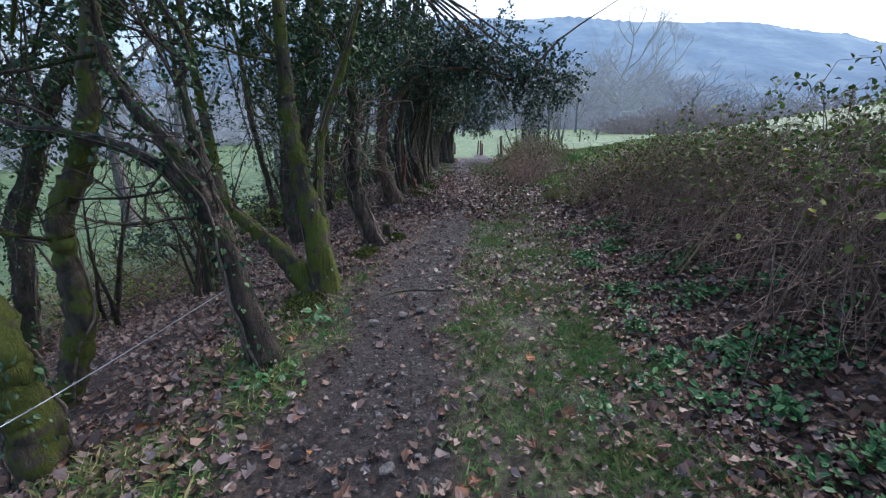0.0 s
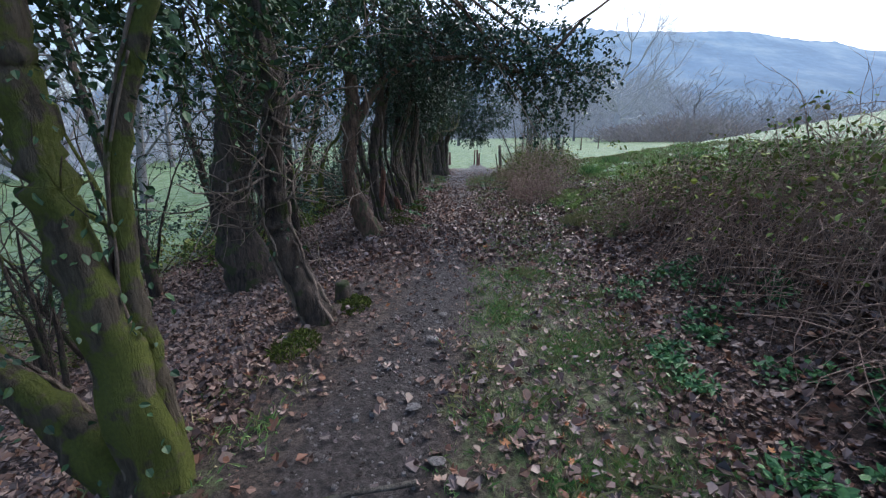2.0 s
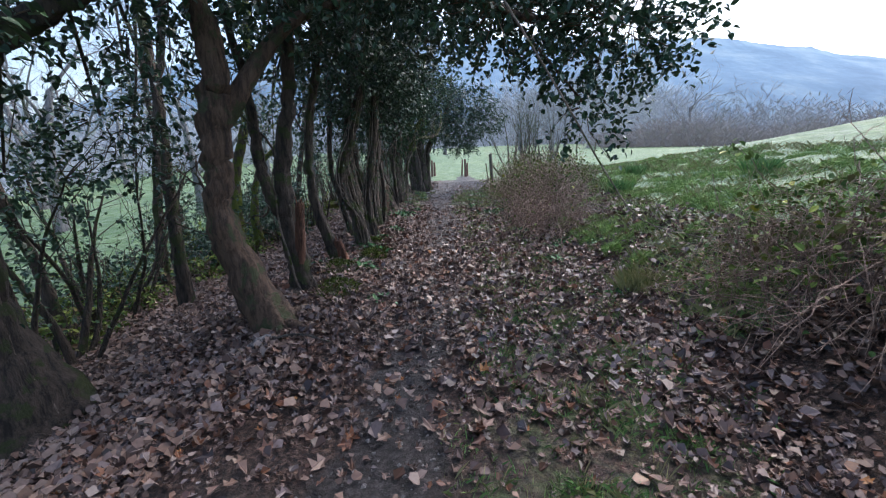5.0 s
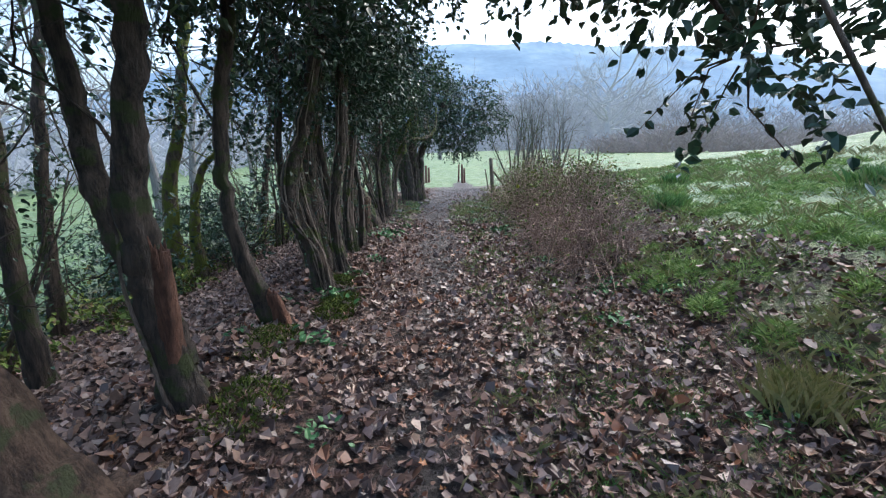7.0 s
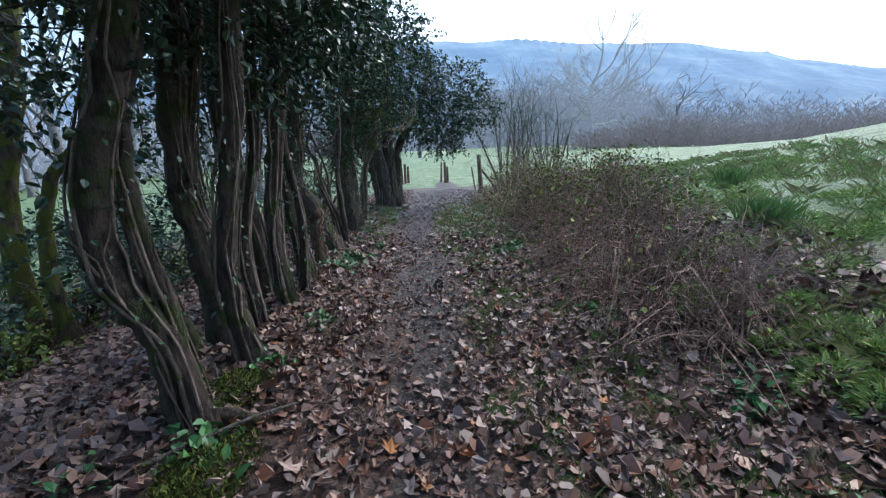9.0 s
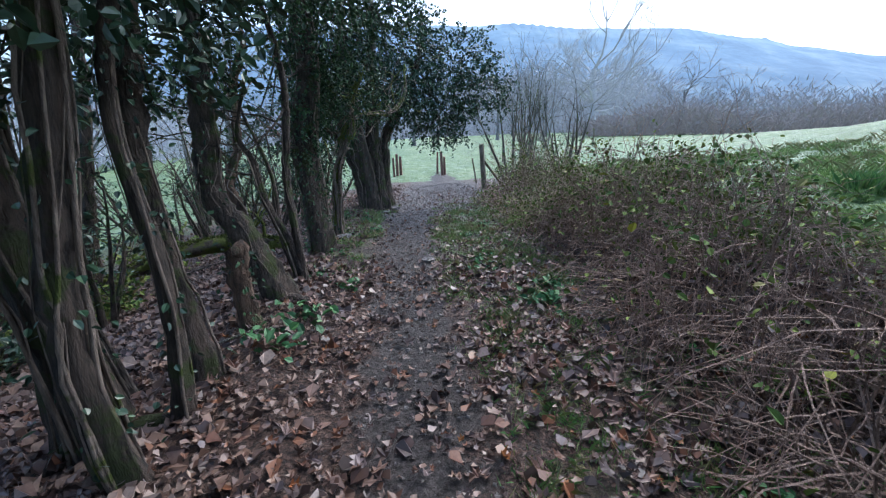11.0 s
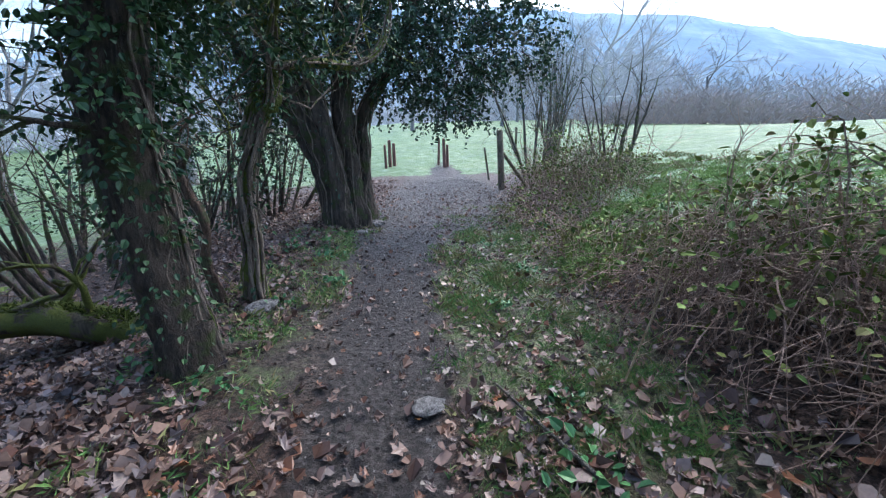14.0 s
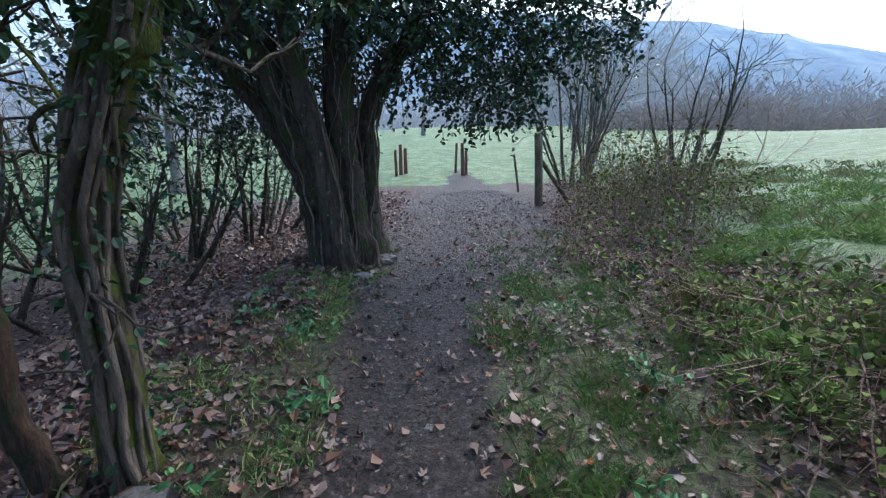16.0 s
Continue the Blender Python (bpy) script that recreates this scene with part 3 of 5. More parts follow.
tree("hawthorn_tree", "mossy many-stemmed hawthorn at the path edge", [
    ([(-1.2, 3.93, -0.1), (-1.32, 3.93, 0.92), (-1.39, 3.93, 1.39), (-1.43, 3.93, 1.81), (-1.42, 3.93, 2.07)], 0.105, 0.062),
    ([(-1.19, 4.01, -0.1), (-1.22, 4.01, 0.69), (-1.21, 4.01, 1.2), (-1.11, 4.01, 1.71), (-0.88, 4.01, 2.24)], 0.06, 0.028),
    ([(-1.26, 3.94, -0.1), (-1.66, 3.94, 0.44), (-1.88, 3.94, 0.65), (-2.16, 3.94, 0.99), (-2.2, 3.94, 1.51)], 0.095, 0.045)],
    BARK_MOSS, vines=3, ivy=160, bare=6, clusters=[(-1.9, 4.3, 2.3, 0.6, 0.5, 0.4, 70), (-1.2, 4.7, 2.4, 0.5, 0.5, 0.5, 110), (-1.4, 4.4, 2.95, 0.9, 0.6, 0.5, 130), (-2.3, 4.6, 3.1, 0.8, 0.6, 0.5, 80)], leaf=LEAF_IVY, group=ROW)
tree("hawthorn_tree", "leaning trunk laced with pale bare ivy stems", [
    ([(-0.95, 5.79, -0.1), (-1.21, 5.79, 0.61), (-1.29, 5.79, 1.11), (-1.25, 5.79, 1.61), (-1.2, 5.79, 2.0)], 0.115, 0.08)],
    BARK_DARK, vines=16, ivy=130, bare=2, clusters=[(-1.7, 5.9, 2.5, 0.6, 0.5, 0.45, 80), (-1.1, 6.1, 3.2, 0.9, 0.6, 0.5, 130), (-1.5, 7.0, 2.6, 0.7, 0.6, 0.7, 150), (-0.9, 7.4, 3.3, 0.8, 0.7, 0.5, 130)], leaf=LEAF_IVY, group=ROW, roots=3, thick=1.9, sprawl=30)
tree("holly_tree", "stout dark trunk on spreading roots in leaf litter", [
    ([(-2.93, 8.82, -0.8), (-3.23, 8.82, 0.45), (-3.14, 8.82, 1.37), (-2.97, 8.82, 2.26), (-2.67, 8.82, 3.07)], 0.27, 0.17),
    ([(-3.2, 8.82, 0.58), (-2.7, 8.82, 2.17), (-2.09, 8.82, 2.58), (-1.46, 8.82, 2.9)], 0.13, 0.06)],
    BARK_DARK, vines=4, ivy=300, bare=3, clusters=[(-2.6, 8.7, 3.3, 1.1, 0.8, 0.7, 170), (-1.5, 8.6, 3.5, 0.9, 0.8, 0.6, 140), (-3.8, 8.6, 2.7, 0.8, 0.7, 0.9, 60), (-3.2, 9.6, 3.4, 1.1, 0.8, 0.9, 50), (-3.7, 9.9, 1.5, 0.5, 0.5, 0.9, 150), (-2.6, 9.8, 2.0, 0.6, 0.5, 0.6, 110), (-2.0, 9.5, 2.7, 0.7, 0.6, 0.5, 130)], group=ROW, roots=6, flare=0.9)
tree("holly_tree", "smooth brown trunk of a holly overhanging the path", [
    ([(-1.0, 9.35, -0.05), (-1.27, 9.35, 0.56), (-1.41, 9.35, 1.09), (-1.37, 9.35, 1.56), (-1.32, 9.35, 2.05), (-1.27, 9.35, 2.39)], 0.145, 0.105),
    ([(-1.3, 9.4, 1.9), (-0.6, 9.6, 2.75), (0.6, 9.8, 3.0), (1.7, 9.8, 2.8)], 0.06, 0.03)],
    BARK_BROWN, bare=2, clusters=[(-1.0, 9.5, 3.4, 1.0, 0.8, 0.7, 170), (0.1, 9.9, 3.25, 0.9, 0.7, 0.5, 150), (1.2, 9.9, 3.0, 0.9, 0.6, 0.6, 170), (2.2, 9.8, 2.75, 0.7, 0.5, 0.6, 125), (1.7, 10.2, 2.75, 0.7, 0.4, 0.35, 50), (2.6, 10.2, 2.9, 0.5, 0.5, 0.6, 70), (1.2, 10.4, 3.7, 1.2, 0.6, 0.6, 130), (2.0, 9.75, 2.0, 0.28, 0.3, 0.35, 26)], group=ROW, roots=6, flare=0.5)
tree("holly_tree", "forked dark trunk with a broken reddish stub", [
    ([(-0.98, 10.2, -0.02), (-1.09, 10.2, 0.65), (-1.12, 10.2, 1.14), (-1.08, 10.2, 1.67), (-0.94, 10.2, 2.37)], 0.112, 0.07),
    ([(-1.0, 10.22, 0.3), (-1.11, 10.26, 0.75), (-1.27, 10.28, 1.07), (-1.39, 10.31, 1.53), (-1.42, 10.33, 2.24)], 0.08, 0.052)],
    BARK_DARK, bare=1, vines=2, clusters=[(-1.2, 10.6, 3.5, 0.9, 0.7, 0.8, 140), (-0.3, 10.8, 3.6, 0.8, 0.7, 0.7, 130), (0.6, 10.7, 3.4, 0.8, 0.6, 0.5, 100), (-2.0, 10.8, 2.7, 0.7, 0.6, 0.7, 40)], group=ROW, roots=3, stub=([(-1.0, 10.16, 0.4), (-0.95, 10.1, 0.78), (-0.91, 10.06, 1.1)], 0.055, 0.04))
tree("holly_tree", "slim crooked stem beside a cut stub", [
    ([(-0.79, 11.38, 0.0), (-1.04, 11.38, 0.65), (-1.15, 11.38, 1.25), (-1.11, 11.38, 1.94), (-0.93, 11.38, 2.76)], 0.075, 0.05)],
    BARK_DARK, bare=1, clusters=[(0.9, 12.0, 3.5, 0.8, 0.5, 0.4, 70), (-0.9, 11.5, 3.1, 0.8, 0.7, 0.6, 140), (-1.6, 11.6, 2.5, 0.6, 0.6, 0.6, 40), (-0.2, 11.8, 3.4, 0.7, 0.6, 0.6, 110)], group=ROW, stub=([(-0.76, 11.36, 0.0), (-0.8, 11.34, 0.25), (-0.84, 11.33, 0.42)], 0.075, 0.06))
tree("holly_tree", "curving dark double stem with ivy at its foot", [
    ([(-0.64, 12.37, 0.0), (-0.73, 12.37, 0.62), (-0.92, 12.37, 0.98), (-0.94, 12.37, 1.27), (-0.78, 12.37, 1.79), (-0.63, 12.37, 2.21)], 0.105, 0.066),
    ([(-0.66, 12.4, 0.1), (-0.71, 12.44, 0.72), (-0.83, 12.52, 1.27), (-0.84, 12.59, 1.76), (-0.7, 12.67, 2.31)], 0.055, 0.036)],
    BARK_DARK, vines=6, ivy=160, clusters=[(-0.8, 12.6, 2.9, 0.8, 0.6, 0.6, 140), (-1.6, 12.6, 2.2, 0.6, 0.5, 0.6, 40), (0.0, 12.9, 3.1, 0.6, 0.5, 0.5, 90)], group=ROW, roots=3)
tree("holly_tree", "close pair of dark ivied stems in the row", [
    ([(-0.81, 13.37, 0.0), (-0.94, 13.37, 0.87), (-1.01, 13.37, 1.5), (-0.87, 13.37, 2.55)], 0.11, 0.078),
    ([(-0.81, 13.4, 0.0), (-0.86, 13.43, 0.67), (-1.0, 13.5, 1.53), (-0.79, 13.57, 2.62)], 0.085, 0.052),
    ([(-0.95, 13.1, 0.0), (-1.1, 13.1, 0.7), (-1.25, 13.1, 1.4), (-1.2, 13.2, 2.4)], 0.05, 0.035),
    ([(-0.72, 13.75, 0.0), (-0.78, 13.75, 0.8), (-0.6, 13.8, 1.7), (-0.55, 13.9, 2.5)], 0.05, 0.035),
    ([(-0.5, 13.0, 0.0), (-0.62, 13.0, 0.8), (-0.5, 13.05, 1.6), (-0.4, 13.1, 2.6)], 0.08, 0.06)],
    BARK_DARK, vines=9, ivy=200, clusters=[(-0.7, 13.6, 2.7, 0.8, 0.6, 0.7, 160), (-0.2, 13.7, 3.0, 0.5, 0.5, 0.5, 120), (-1.5, 13.5, 2.6, 0.6, 0.5, 0.7, 90)], group=ROW, roots=3)
tree("holly_tree", "dark trunk of the hedge row hung with ivy stems", [
    ([(-0.89, 14.49, -0.02), (-0.98, 14.49, 0.97), (-1.12, 14.49, 1.96), (-1.05, 14.49, 2.93)], 0.125, 0.08),
    ([(-1.0, 14.9, 0.0), (-1.2, 14.9, 0.9), (-1.3, 14.9, 1.8), (-1.2, 15.0, 2.6)], 0.05, 0.035),
    ([(-0.55, 14.65, 0.0), (-0.5, 14.65, 0.9), (-0.62, 14.7, 1.8), (-0.5, 14.8, 2.6)], 0.045, 0.03),
    ([(-0.6, 14.2, 0.0), (-0.66, 14.2, 0.9), (-0.55, 14.25, 1.8), (-0.5, 14.3, 2.7)], 0.085, 0.06),
    ([(-0.6, 15.1, 0.0), (-0.7, 15.1, 0.8), (-0.75, 15.1, 1.7), (-0.7, 15.2, 2.6)], 0.085, 0.06)],
    BARK_DARK, vines=9, ivy=250, clusters=[(-0.7, 14.7, 2.6, 0.8, 0.7, 0.7, 160), (-0.1, 14.9, 3.1, 0.6, 0.5, 0.5, 130), (-1.5, 14.8, 2.2, 0.6, 0.5, 0.8, 90)], group=ROW, roots=2)
tree("hawthorn_stump", "short leaning cut trunk with a rounded top", [
    ([(-0.55, 15.86, -0.02), (-0.61, 15.86, 0.5), (-0.59, 15.86, 0.82)], 0.093, 0.088)], BARK_BROWN, vines=2, ivy=60, grow=0, leaf=LEAF_IVY, group=ROW)
tree("hawthorn_tree", "thick leaning furrowed trunk above leaf litter", [
    ([(-0.46, 16.52, -0.02), (-0.7, 16.52, 0.6), (-0.97, 16.52, 1.13), (-0.98, 16.52, 1.51), (-0.93, 16.52, 2.0)], 0.14, 0.1)],
    BARK_DARK, vines=7, ivy=220, clusters=[(-0.4, 16.6, 3.5, 0.9, 0.8, 0.7, 160), (0.3, 16.9, 3.4, 0.7, 0.6, 0.6, 110), (-1.0, 16.5, 2.7, 0.7, 0.6, 0.5, 100), (-1.7, 16.4, 2.3, 0.5, 0.5, 0.5, 60)], leaf=LEAF_IVY, group=ROW, roots=2)
tree("hawthorn_tree", "thin bushy bare-twigged stems at the bank edge", [
    ([(-0.4, 17.15, 0.0), (-0.53, 17.15, 0.55), (-0.72, 17.15, 1.04), (-0.79, 17.15, 1.46)], 0.062, 0.03),
    ([(-0.4, 17.15, 0.0), (-0.43, 17.15, 0.65), (-0.46, 17.15, 1.23), (-0.39, 17.15, 1.91), (-0.37, 17.15, 2.27)], 0.05, 0.035),
    ([(-0.45, 17.2, 0.0), (-0.62, 17.25, 0.6), (-0.66, 17.3, 1.3), (-0.85, 17.3, 1.9)], 0.03, 0.015)],
    BARK_DARK, vines=2, bare=7, grow=0.8, group=ROW)
tree("hawthorn_tree", "wiggly bare stem with knotted bends", [
    ([(-0.92, 17.27, -0.03), (-1.08, 17.4, 0.92), (-1.21, 17.52, 1.2), (-1.1, 17.65, 1.65), (-1.09, 17.77, 2.33)], 0.065, 0.05)],
    BARK_BROWN, vines=2, bare=8, grow=0.8, group=ROW)
tree("ivied_tree", "thick trunk cloaked in ivy leaves and stems", [
    ([(-0.4, 18.48, 0.0), (-0.47, 18.48, 0.92), (-0.49, 18.48, 1.69), (-0.36, 18.48, 2.75)], 0.17, 0.15)],
    BARK_DARK, vines=16, ivy=2200, bare=5, clusters=[(-0.5, 18.5, 1.9, 0.15, 0.15, 0.45, 60), (0.5, 18.8, 3.6, 0.8, 0.7, 0.7, 160), (-0.35, 18.7, 2.6, 0.3, 0.3, 0.5, 90), (-0.1, 18.7, 3.2, 0.8, 0.7, 0.7, 170)], leaf=LEAF_IVY, group=ROW, roots=3)
tree("hawthorn_tree", "gnarled mossy trunk tangled with thick ivy stems", [
    ([(-0.3, 19.53, 0.0), (-0.27, 19.53, 0.73), (-0.23, 19.53, 1.22), (-0.08, 19.53, 1.61), (0.04, 19.53, 1.82)], 0.082, 0.053),
    ([(-0.2, 19.53, 1.45), (0.0, 19.6, 1.95), (0.3, 19.8, 2.1), (0.7, 20.2, 2.15)], 0.05, 0.04)],
    BARK_MOSS, vines=11, ivy=500, bare=3, grow=0.8, clusters=[(-0.1, 19.6, 2.4, 0.6, 0.5, 0.4, 90)], leaf=LEAF_IVY, group=ROW, thick=1.6, sprawl=5)
tree("hawthorn_tree", "low crooked bare stem over the bank", [
    ([(-0.58, 19.48, 0.0), (-0.66, 19.48, 0.48), (-0.62, 19.48, 0.82), (-0.75, 19.5, 1.2)], 0.06, 0.03)], BARK_BROWN, vines=1, bare=7, grow=0.5, group=ROW)
tree("yew_tree", "massive many-stemmed dark evergreen spreading over the path", [
    ([(0.12, 22.5, -0.05), (-0.02, 22.5, 1.02), (-0.31, 22.5, 1.81), (-0.7, 22.5, 2.72)], 0.22, 0.15),
    ([(0.23, 22.6, -0.05), (0.24, 22.6, 1.12), (0.24, 22.6, 1.99), (0.3, 22.6, 2.77)], 0.2, 0.13),
    ([(0.38, 22.9, -0.05), (0.42, 22.9, 1.08), (0.55, 22.95, 1.86), (1.0, 23.0, 2.58)], 0.19, 0.087),
    ([(-0.05, 22.7, -0.05), (-0.18, 22.7, 0.9), (-0.5, 22.7, 1.6), (-0.95, 22.6, 2.3)], 0.16, 0.1),
    ([(0.15, 22.35, 0.0), (0.08, 22.3, 1.1), (-0.1, 22.3, 2.0), (-0.2, 22.3, 2.9)], 0.12, 0.09)],
    BARK_DARK, vines=12, ivy=260, bare=4, flare=0.8, roots=7, clusters=[(-0.8, 22.6, 2.8, 0.9, 0.8, 0.6, 160), (0.2, 22.4, 3.0, 0.9, 0.8, 0.6, 190), (1.1, 22.7, 2.9, 0.9, 0.8, 0.7, 220), (2.0, 22.9, 2.7, 0.9, 0.8, 0.8, 240), (2.9, 23.0, 2.9, 0.7, 0.7, 0.7, 150), (1.9, 22.9, 2.0, 0.6, 0.6, 0.45, 120), (-1.6, 22.5, 2.6, 0.8, 0.7, 0.8, 140), (0.6, 22.8, 3.9, 1.6, 1.0, 0.7, 260), (2.2, 23.0, 3.7, 1.0, 0.8, 0.6, 160), (0.9, 23.3, 2.3, 0.5, 0.5, 0.5, 80), (-2.4, 23.6, 2.1, 0.8, 0.7, 0.7, 220), (-1.3, 24.2, 1.8, 0.6, 0.6, 0.6, 120), (-3.3, 24.2, 1.6, 0.8, 0.7, 0.7, 200), (-0.4, 23.6, 2.4, 0.7, 0.6, 0.6, 130)], group=ROW)
BACK = "trees on the slope below the path"
tree("hazel_tree", "slender mossy stem among bushes below the path", [
    ([(-4.12, 15.47, -0.95), (-4.07, 15.47, 0.93), (-3.65, 15.47, 2.39), (-3.41, 15.47, 3.64)], 0.12, 0.09)], BARK_MOSS, bare=4, ivy=250, clusters=[(-3.4, 15.4, 3.0, 1.0, 0.7, 0.8, 110)], group=BACK)
tree("hazel_tree", "slender dark stem among bushes below the path", [
    ([(-5.06, 13.81, -1.2), (-4.78, 13.81, 1.11), (-4.51, 13.81, 2.59), (-4.24, 13.81, 3.59)], 0.085, 0.068)], BARK_DARK, bare=4, clusters=[(-4.6, 13.8, 2.4, 0.8, 0.7, 0.8, 45), (-4.0, 13.6, 3.4, 0.9, 0.7, 0.6, 40)], group=BACK)
tree("hazel_tree", "mossy forked stem below the path", [
    ([(-3.57, 15.3, -0.8), (-3.61, 15.3, 0.52), (-3.35, 15.3, 1.42), (-2.92, 15.3, 1.9)], 0.095, 0.05)], BARK_MOSS, bare=4, ivy=120, clusters=[(-3.0, 15.2, 2.5, 0.7, 0.6, 0.6, 90)], group=BACK)
for x, y in ((-3.2, 11.6), (-4.6, 11.0), (-6.0, 16.5), (-5.2, 9.6), (-3.8, 18.6)):
    z = height(x, y)
    lean = rng.normal(0, 0.25, 2)
    tree("hazel_tree", "slender dark stem with evergreen leaves below the path", [([(x, y, z - 0.1), (x + lean[0] * 0.4, y, z + 1.2), (x + lean[0], y + lean[1], z + 2.8), (x + lean[0] * 1.3, y + lean[1], z + 4.0)], 0.09, 0.06)],
         BARK_DARK, bare=3, ivy=150, clusters=[(x + lean[0], y, z + 3.2, 0.9, 0.7, 0.8, 45), (x - 0.4, y, z + 2.2, 0.6, 0.5, 0.6, 30)], group=BACK, sides=10)


# ---- bushes, brambles and shrubs ----
def thicket(name, label, centre, rx, ry, top, canes, leaf_count, yellow=0, stand=0, group="bramble thickets", leaf=LEAF_BRAMBLE):
    """A tangle of arching dead canes with a scatter of leaves."""
    cx, cy = centre
    z0 = height(cx, cy)
    ob = new(name)
    ob.location = (cx, cy, z0)
    cane, green, gold = Heap(), Heap(), Heap()
    spots = []
    for k in range(canes):
        a, q = rng.uniform(0, 6.3), math.sqrt(rng.uniform(0, 1))
        x, y = cx + math.cos(a) * rx * q, cy + math.sin(a) * ry * q
        g = height(x, y)
        crest = max(0.2, (top - g) * (1 - 0.6 * q * q) * rng.uniform(0.35, 1.08))
        b = a + rng.normal(0, 1.1)
        reach = rng.uniform(0.3, 1.0) * (0.5 + 0.5 * crest)
        ex, ey = x + math.cos(b) * reach, y + math.sin(b) * reach
        end = height(ex, ey) + max(0.03, crest * rng.uniform(-0.3, 0.8))
        line = spline([(x, y, g - 0.03), (x + (ex - x) * 0.2, y + (ey - y) * 0.2, g + crest * 0.7), (x + (ex - x) * 0.55, y + (ey - y) * 0.55, g + crest), (ex, ey, end)], 2)
        line[1:] += rng.normal(0, 0.04, (len(line) - 1, 3))
        if k % 5 > 1:
            over = (x, y, g + crest * rng.uniform(0.15, 1.0))
            line = wander(over, (math.cos(b), math.sin(b), rng.uniform(-0.3, 0.5)), rng.uniform(0.4, 1.1), 6, 0.3, -0.1)
            line[:, 2] = np.maximum(line[:, 2], [height(px, py) + 0.02 for px, py in line[:, :2]])
        tube(cane, line, np.linspace(rng.uniform(0.003, 0.008), 0.002, len(line)), 3)
        spots.append(line[2:])
        if k % 3 == 0:
            p = line[rng.integers(2, len(line))]
            tube(cane, wander(p, rng.normal(0, 1, 3) + (0, 0, 0.2), 0.35, 4, 0.5), np.linspace(0.0035, 0.0012, 5), 3)
    for _ in range(stand):
        a, q = rng.uniform(0, 6.3), math.sqrt(rng.uniform(0, 1))
        x, y = cx + math.cos(a) * rx * q, cy + math.sin(a) * ry * q
        twigs(cane, (x, y, height(x, y)), rng.normal(0, 0.35, 3) + (0, 0, 1), (top - z0) * rng.uniform(0.7, 1.25), 0.01, 2, 0.2, 0.02, 4)
    spots = np.concatenate(spots)
    weight = np.clip(spots[:, 2] - z0 + 0.3, 0.02, None) ** 1.4
    for heap, n, size in ((green, leaf_count * 4, 0.057), (gold, yellow, 0.075)):
        if n:
            at = spots[rng.choice(len(spots), n, p=weight / weight.sum())] + rng.normal(0, 0.05, (n, 3))
            leaves(heap, at, rng.normal(0, 1, (n, 3)) + (0, 0, 0.1), rng.uniform(0.6, 1.3, n) * size)
    parts = [tagged(cane.done("cane", CANE), kind="stuff")]
    if leaf_count:
        parts.append(tagged(green.done("foliage", leaf), kind="stuff"))
    if yellow:
        parts.append(tagged(gold.done("yellow_leaf", LEAF_YELLOW), "yellowing leaves", kind="stuff"))
    for p in parts:
        p.parent = ob
        p.matrix_parent_inverse = Matrix.Translation((-cx, -cy, -z0))
    return tagged(ob, label, "bramble", group)


BRAMBLE = "tangled brown bramble thicket with sparse green leaves on the bank"
for cx, cy, rx, ry, top, n, lv, yl in ((3.9, 0.6, 1.3, 1.2, 1.95, 440, 520, 6), (3.7, 2.6, 1.25, 1.2, 2.15, 560, 700, 18), (3.8, 4.4, 1.2, 1.2, 2.0, 560, 680, 14), (3.9, 6.1, 1.1, 1.1, 1.75, 480, 560, 8), (4.2, 7.6, 1.0, 0.9, 1.6, 360, 420, 8),
                                       (2.85, 13.5, 0.6, 0.9, 1.05, 300, 40, 8), (3.25, 15.0, 0.75, 0.9, 1.25, 360, 160, 10), (3.85, 16.5, 0.85, 0.9, 1.5, 400, 450, 8), (4.0, 17.9, 0.85, 0.9, 1.65, 400, 450, 12), (3.55, 18.5, 0.55, 0.6, 1.35, 300, 260, 10), (3.7, 8.5, 0.8, 0.9, 1.4, 380, 450, 12)):
    thicket("bramble_thicket", BRAMBLE, (cx, cy), rx, ry, top, n, lv, yl, stand=3)
thicket("bramble_thicket", "low dry thicket with green bramble leaves by the grass", (3.3, 20.0), 0.5, 0.8, 0.75, 120, 260, 4)
thicket("shrub", "leafless twiggy shrub with pale leaves beside the meadow", (4.7, 23.6), 1.0, 1.1, 1.5, 240, 500, 0, stand=14, group="shrubs by the field", leaf=LEAF_BRAMBLE)
thicket("shrub", "twiggy shrub beside the wooden post", (5.3, 25.6), 1.2, 1.2, 1.5, 260, 420, 0, stand=14, group="shrubs by the field")
thicket("bramble_thicket", "low brown thicket beneath the meadow bank", (3.4, 22.3), 0.5, 0.8, 0.65, 120, 120)


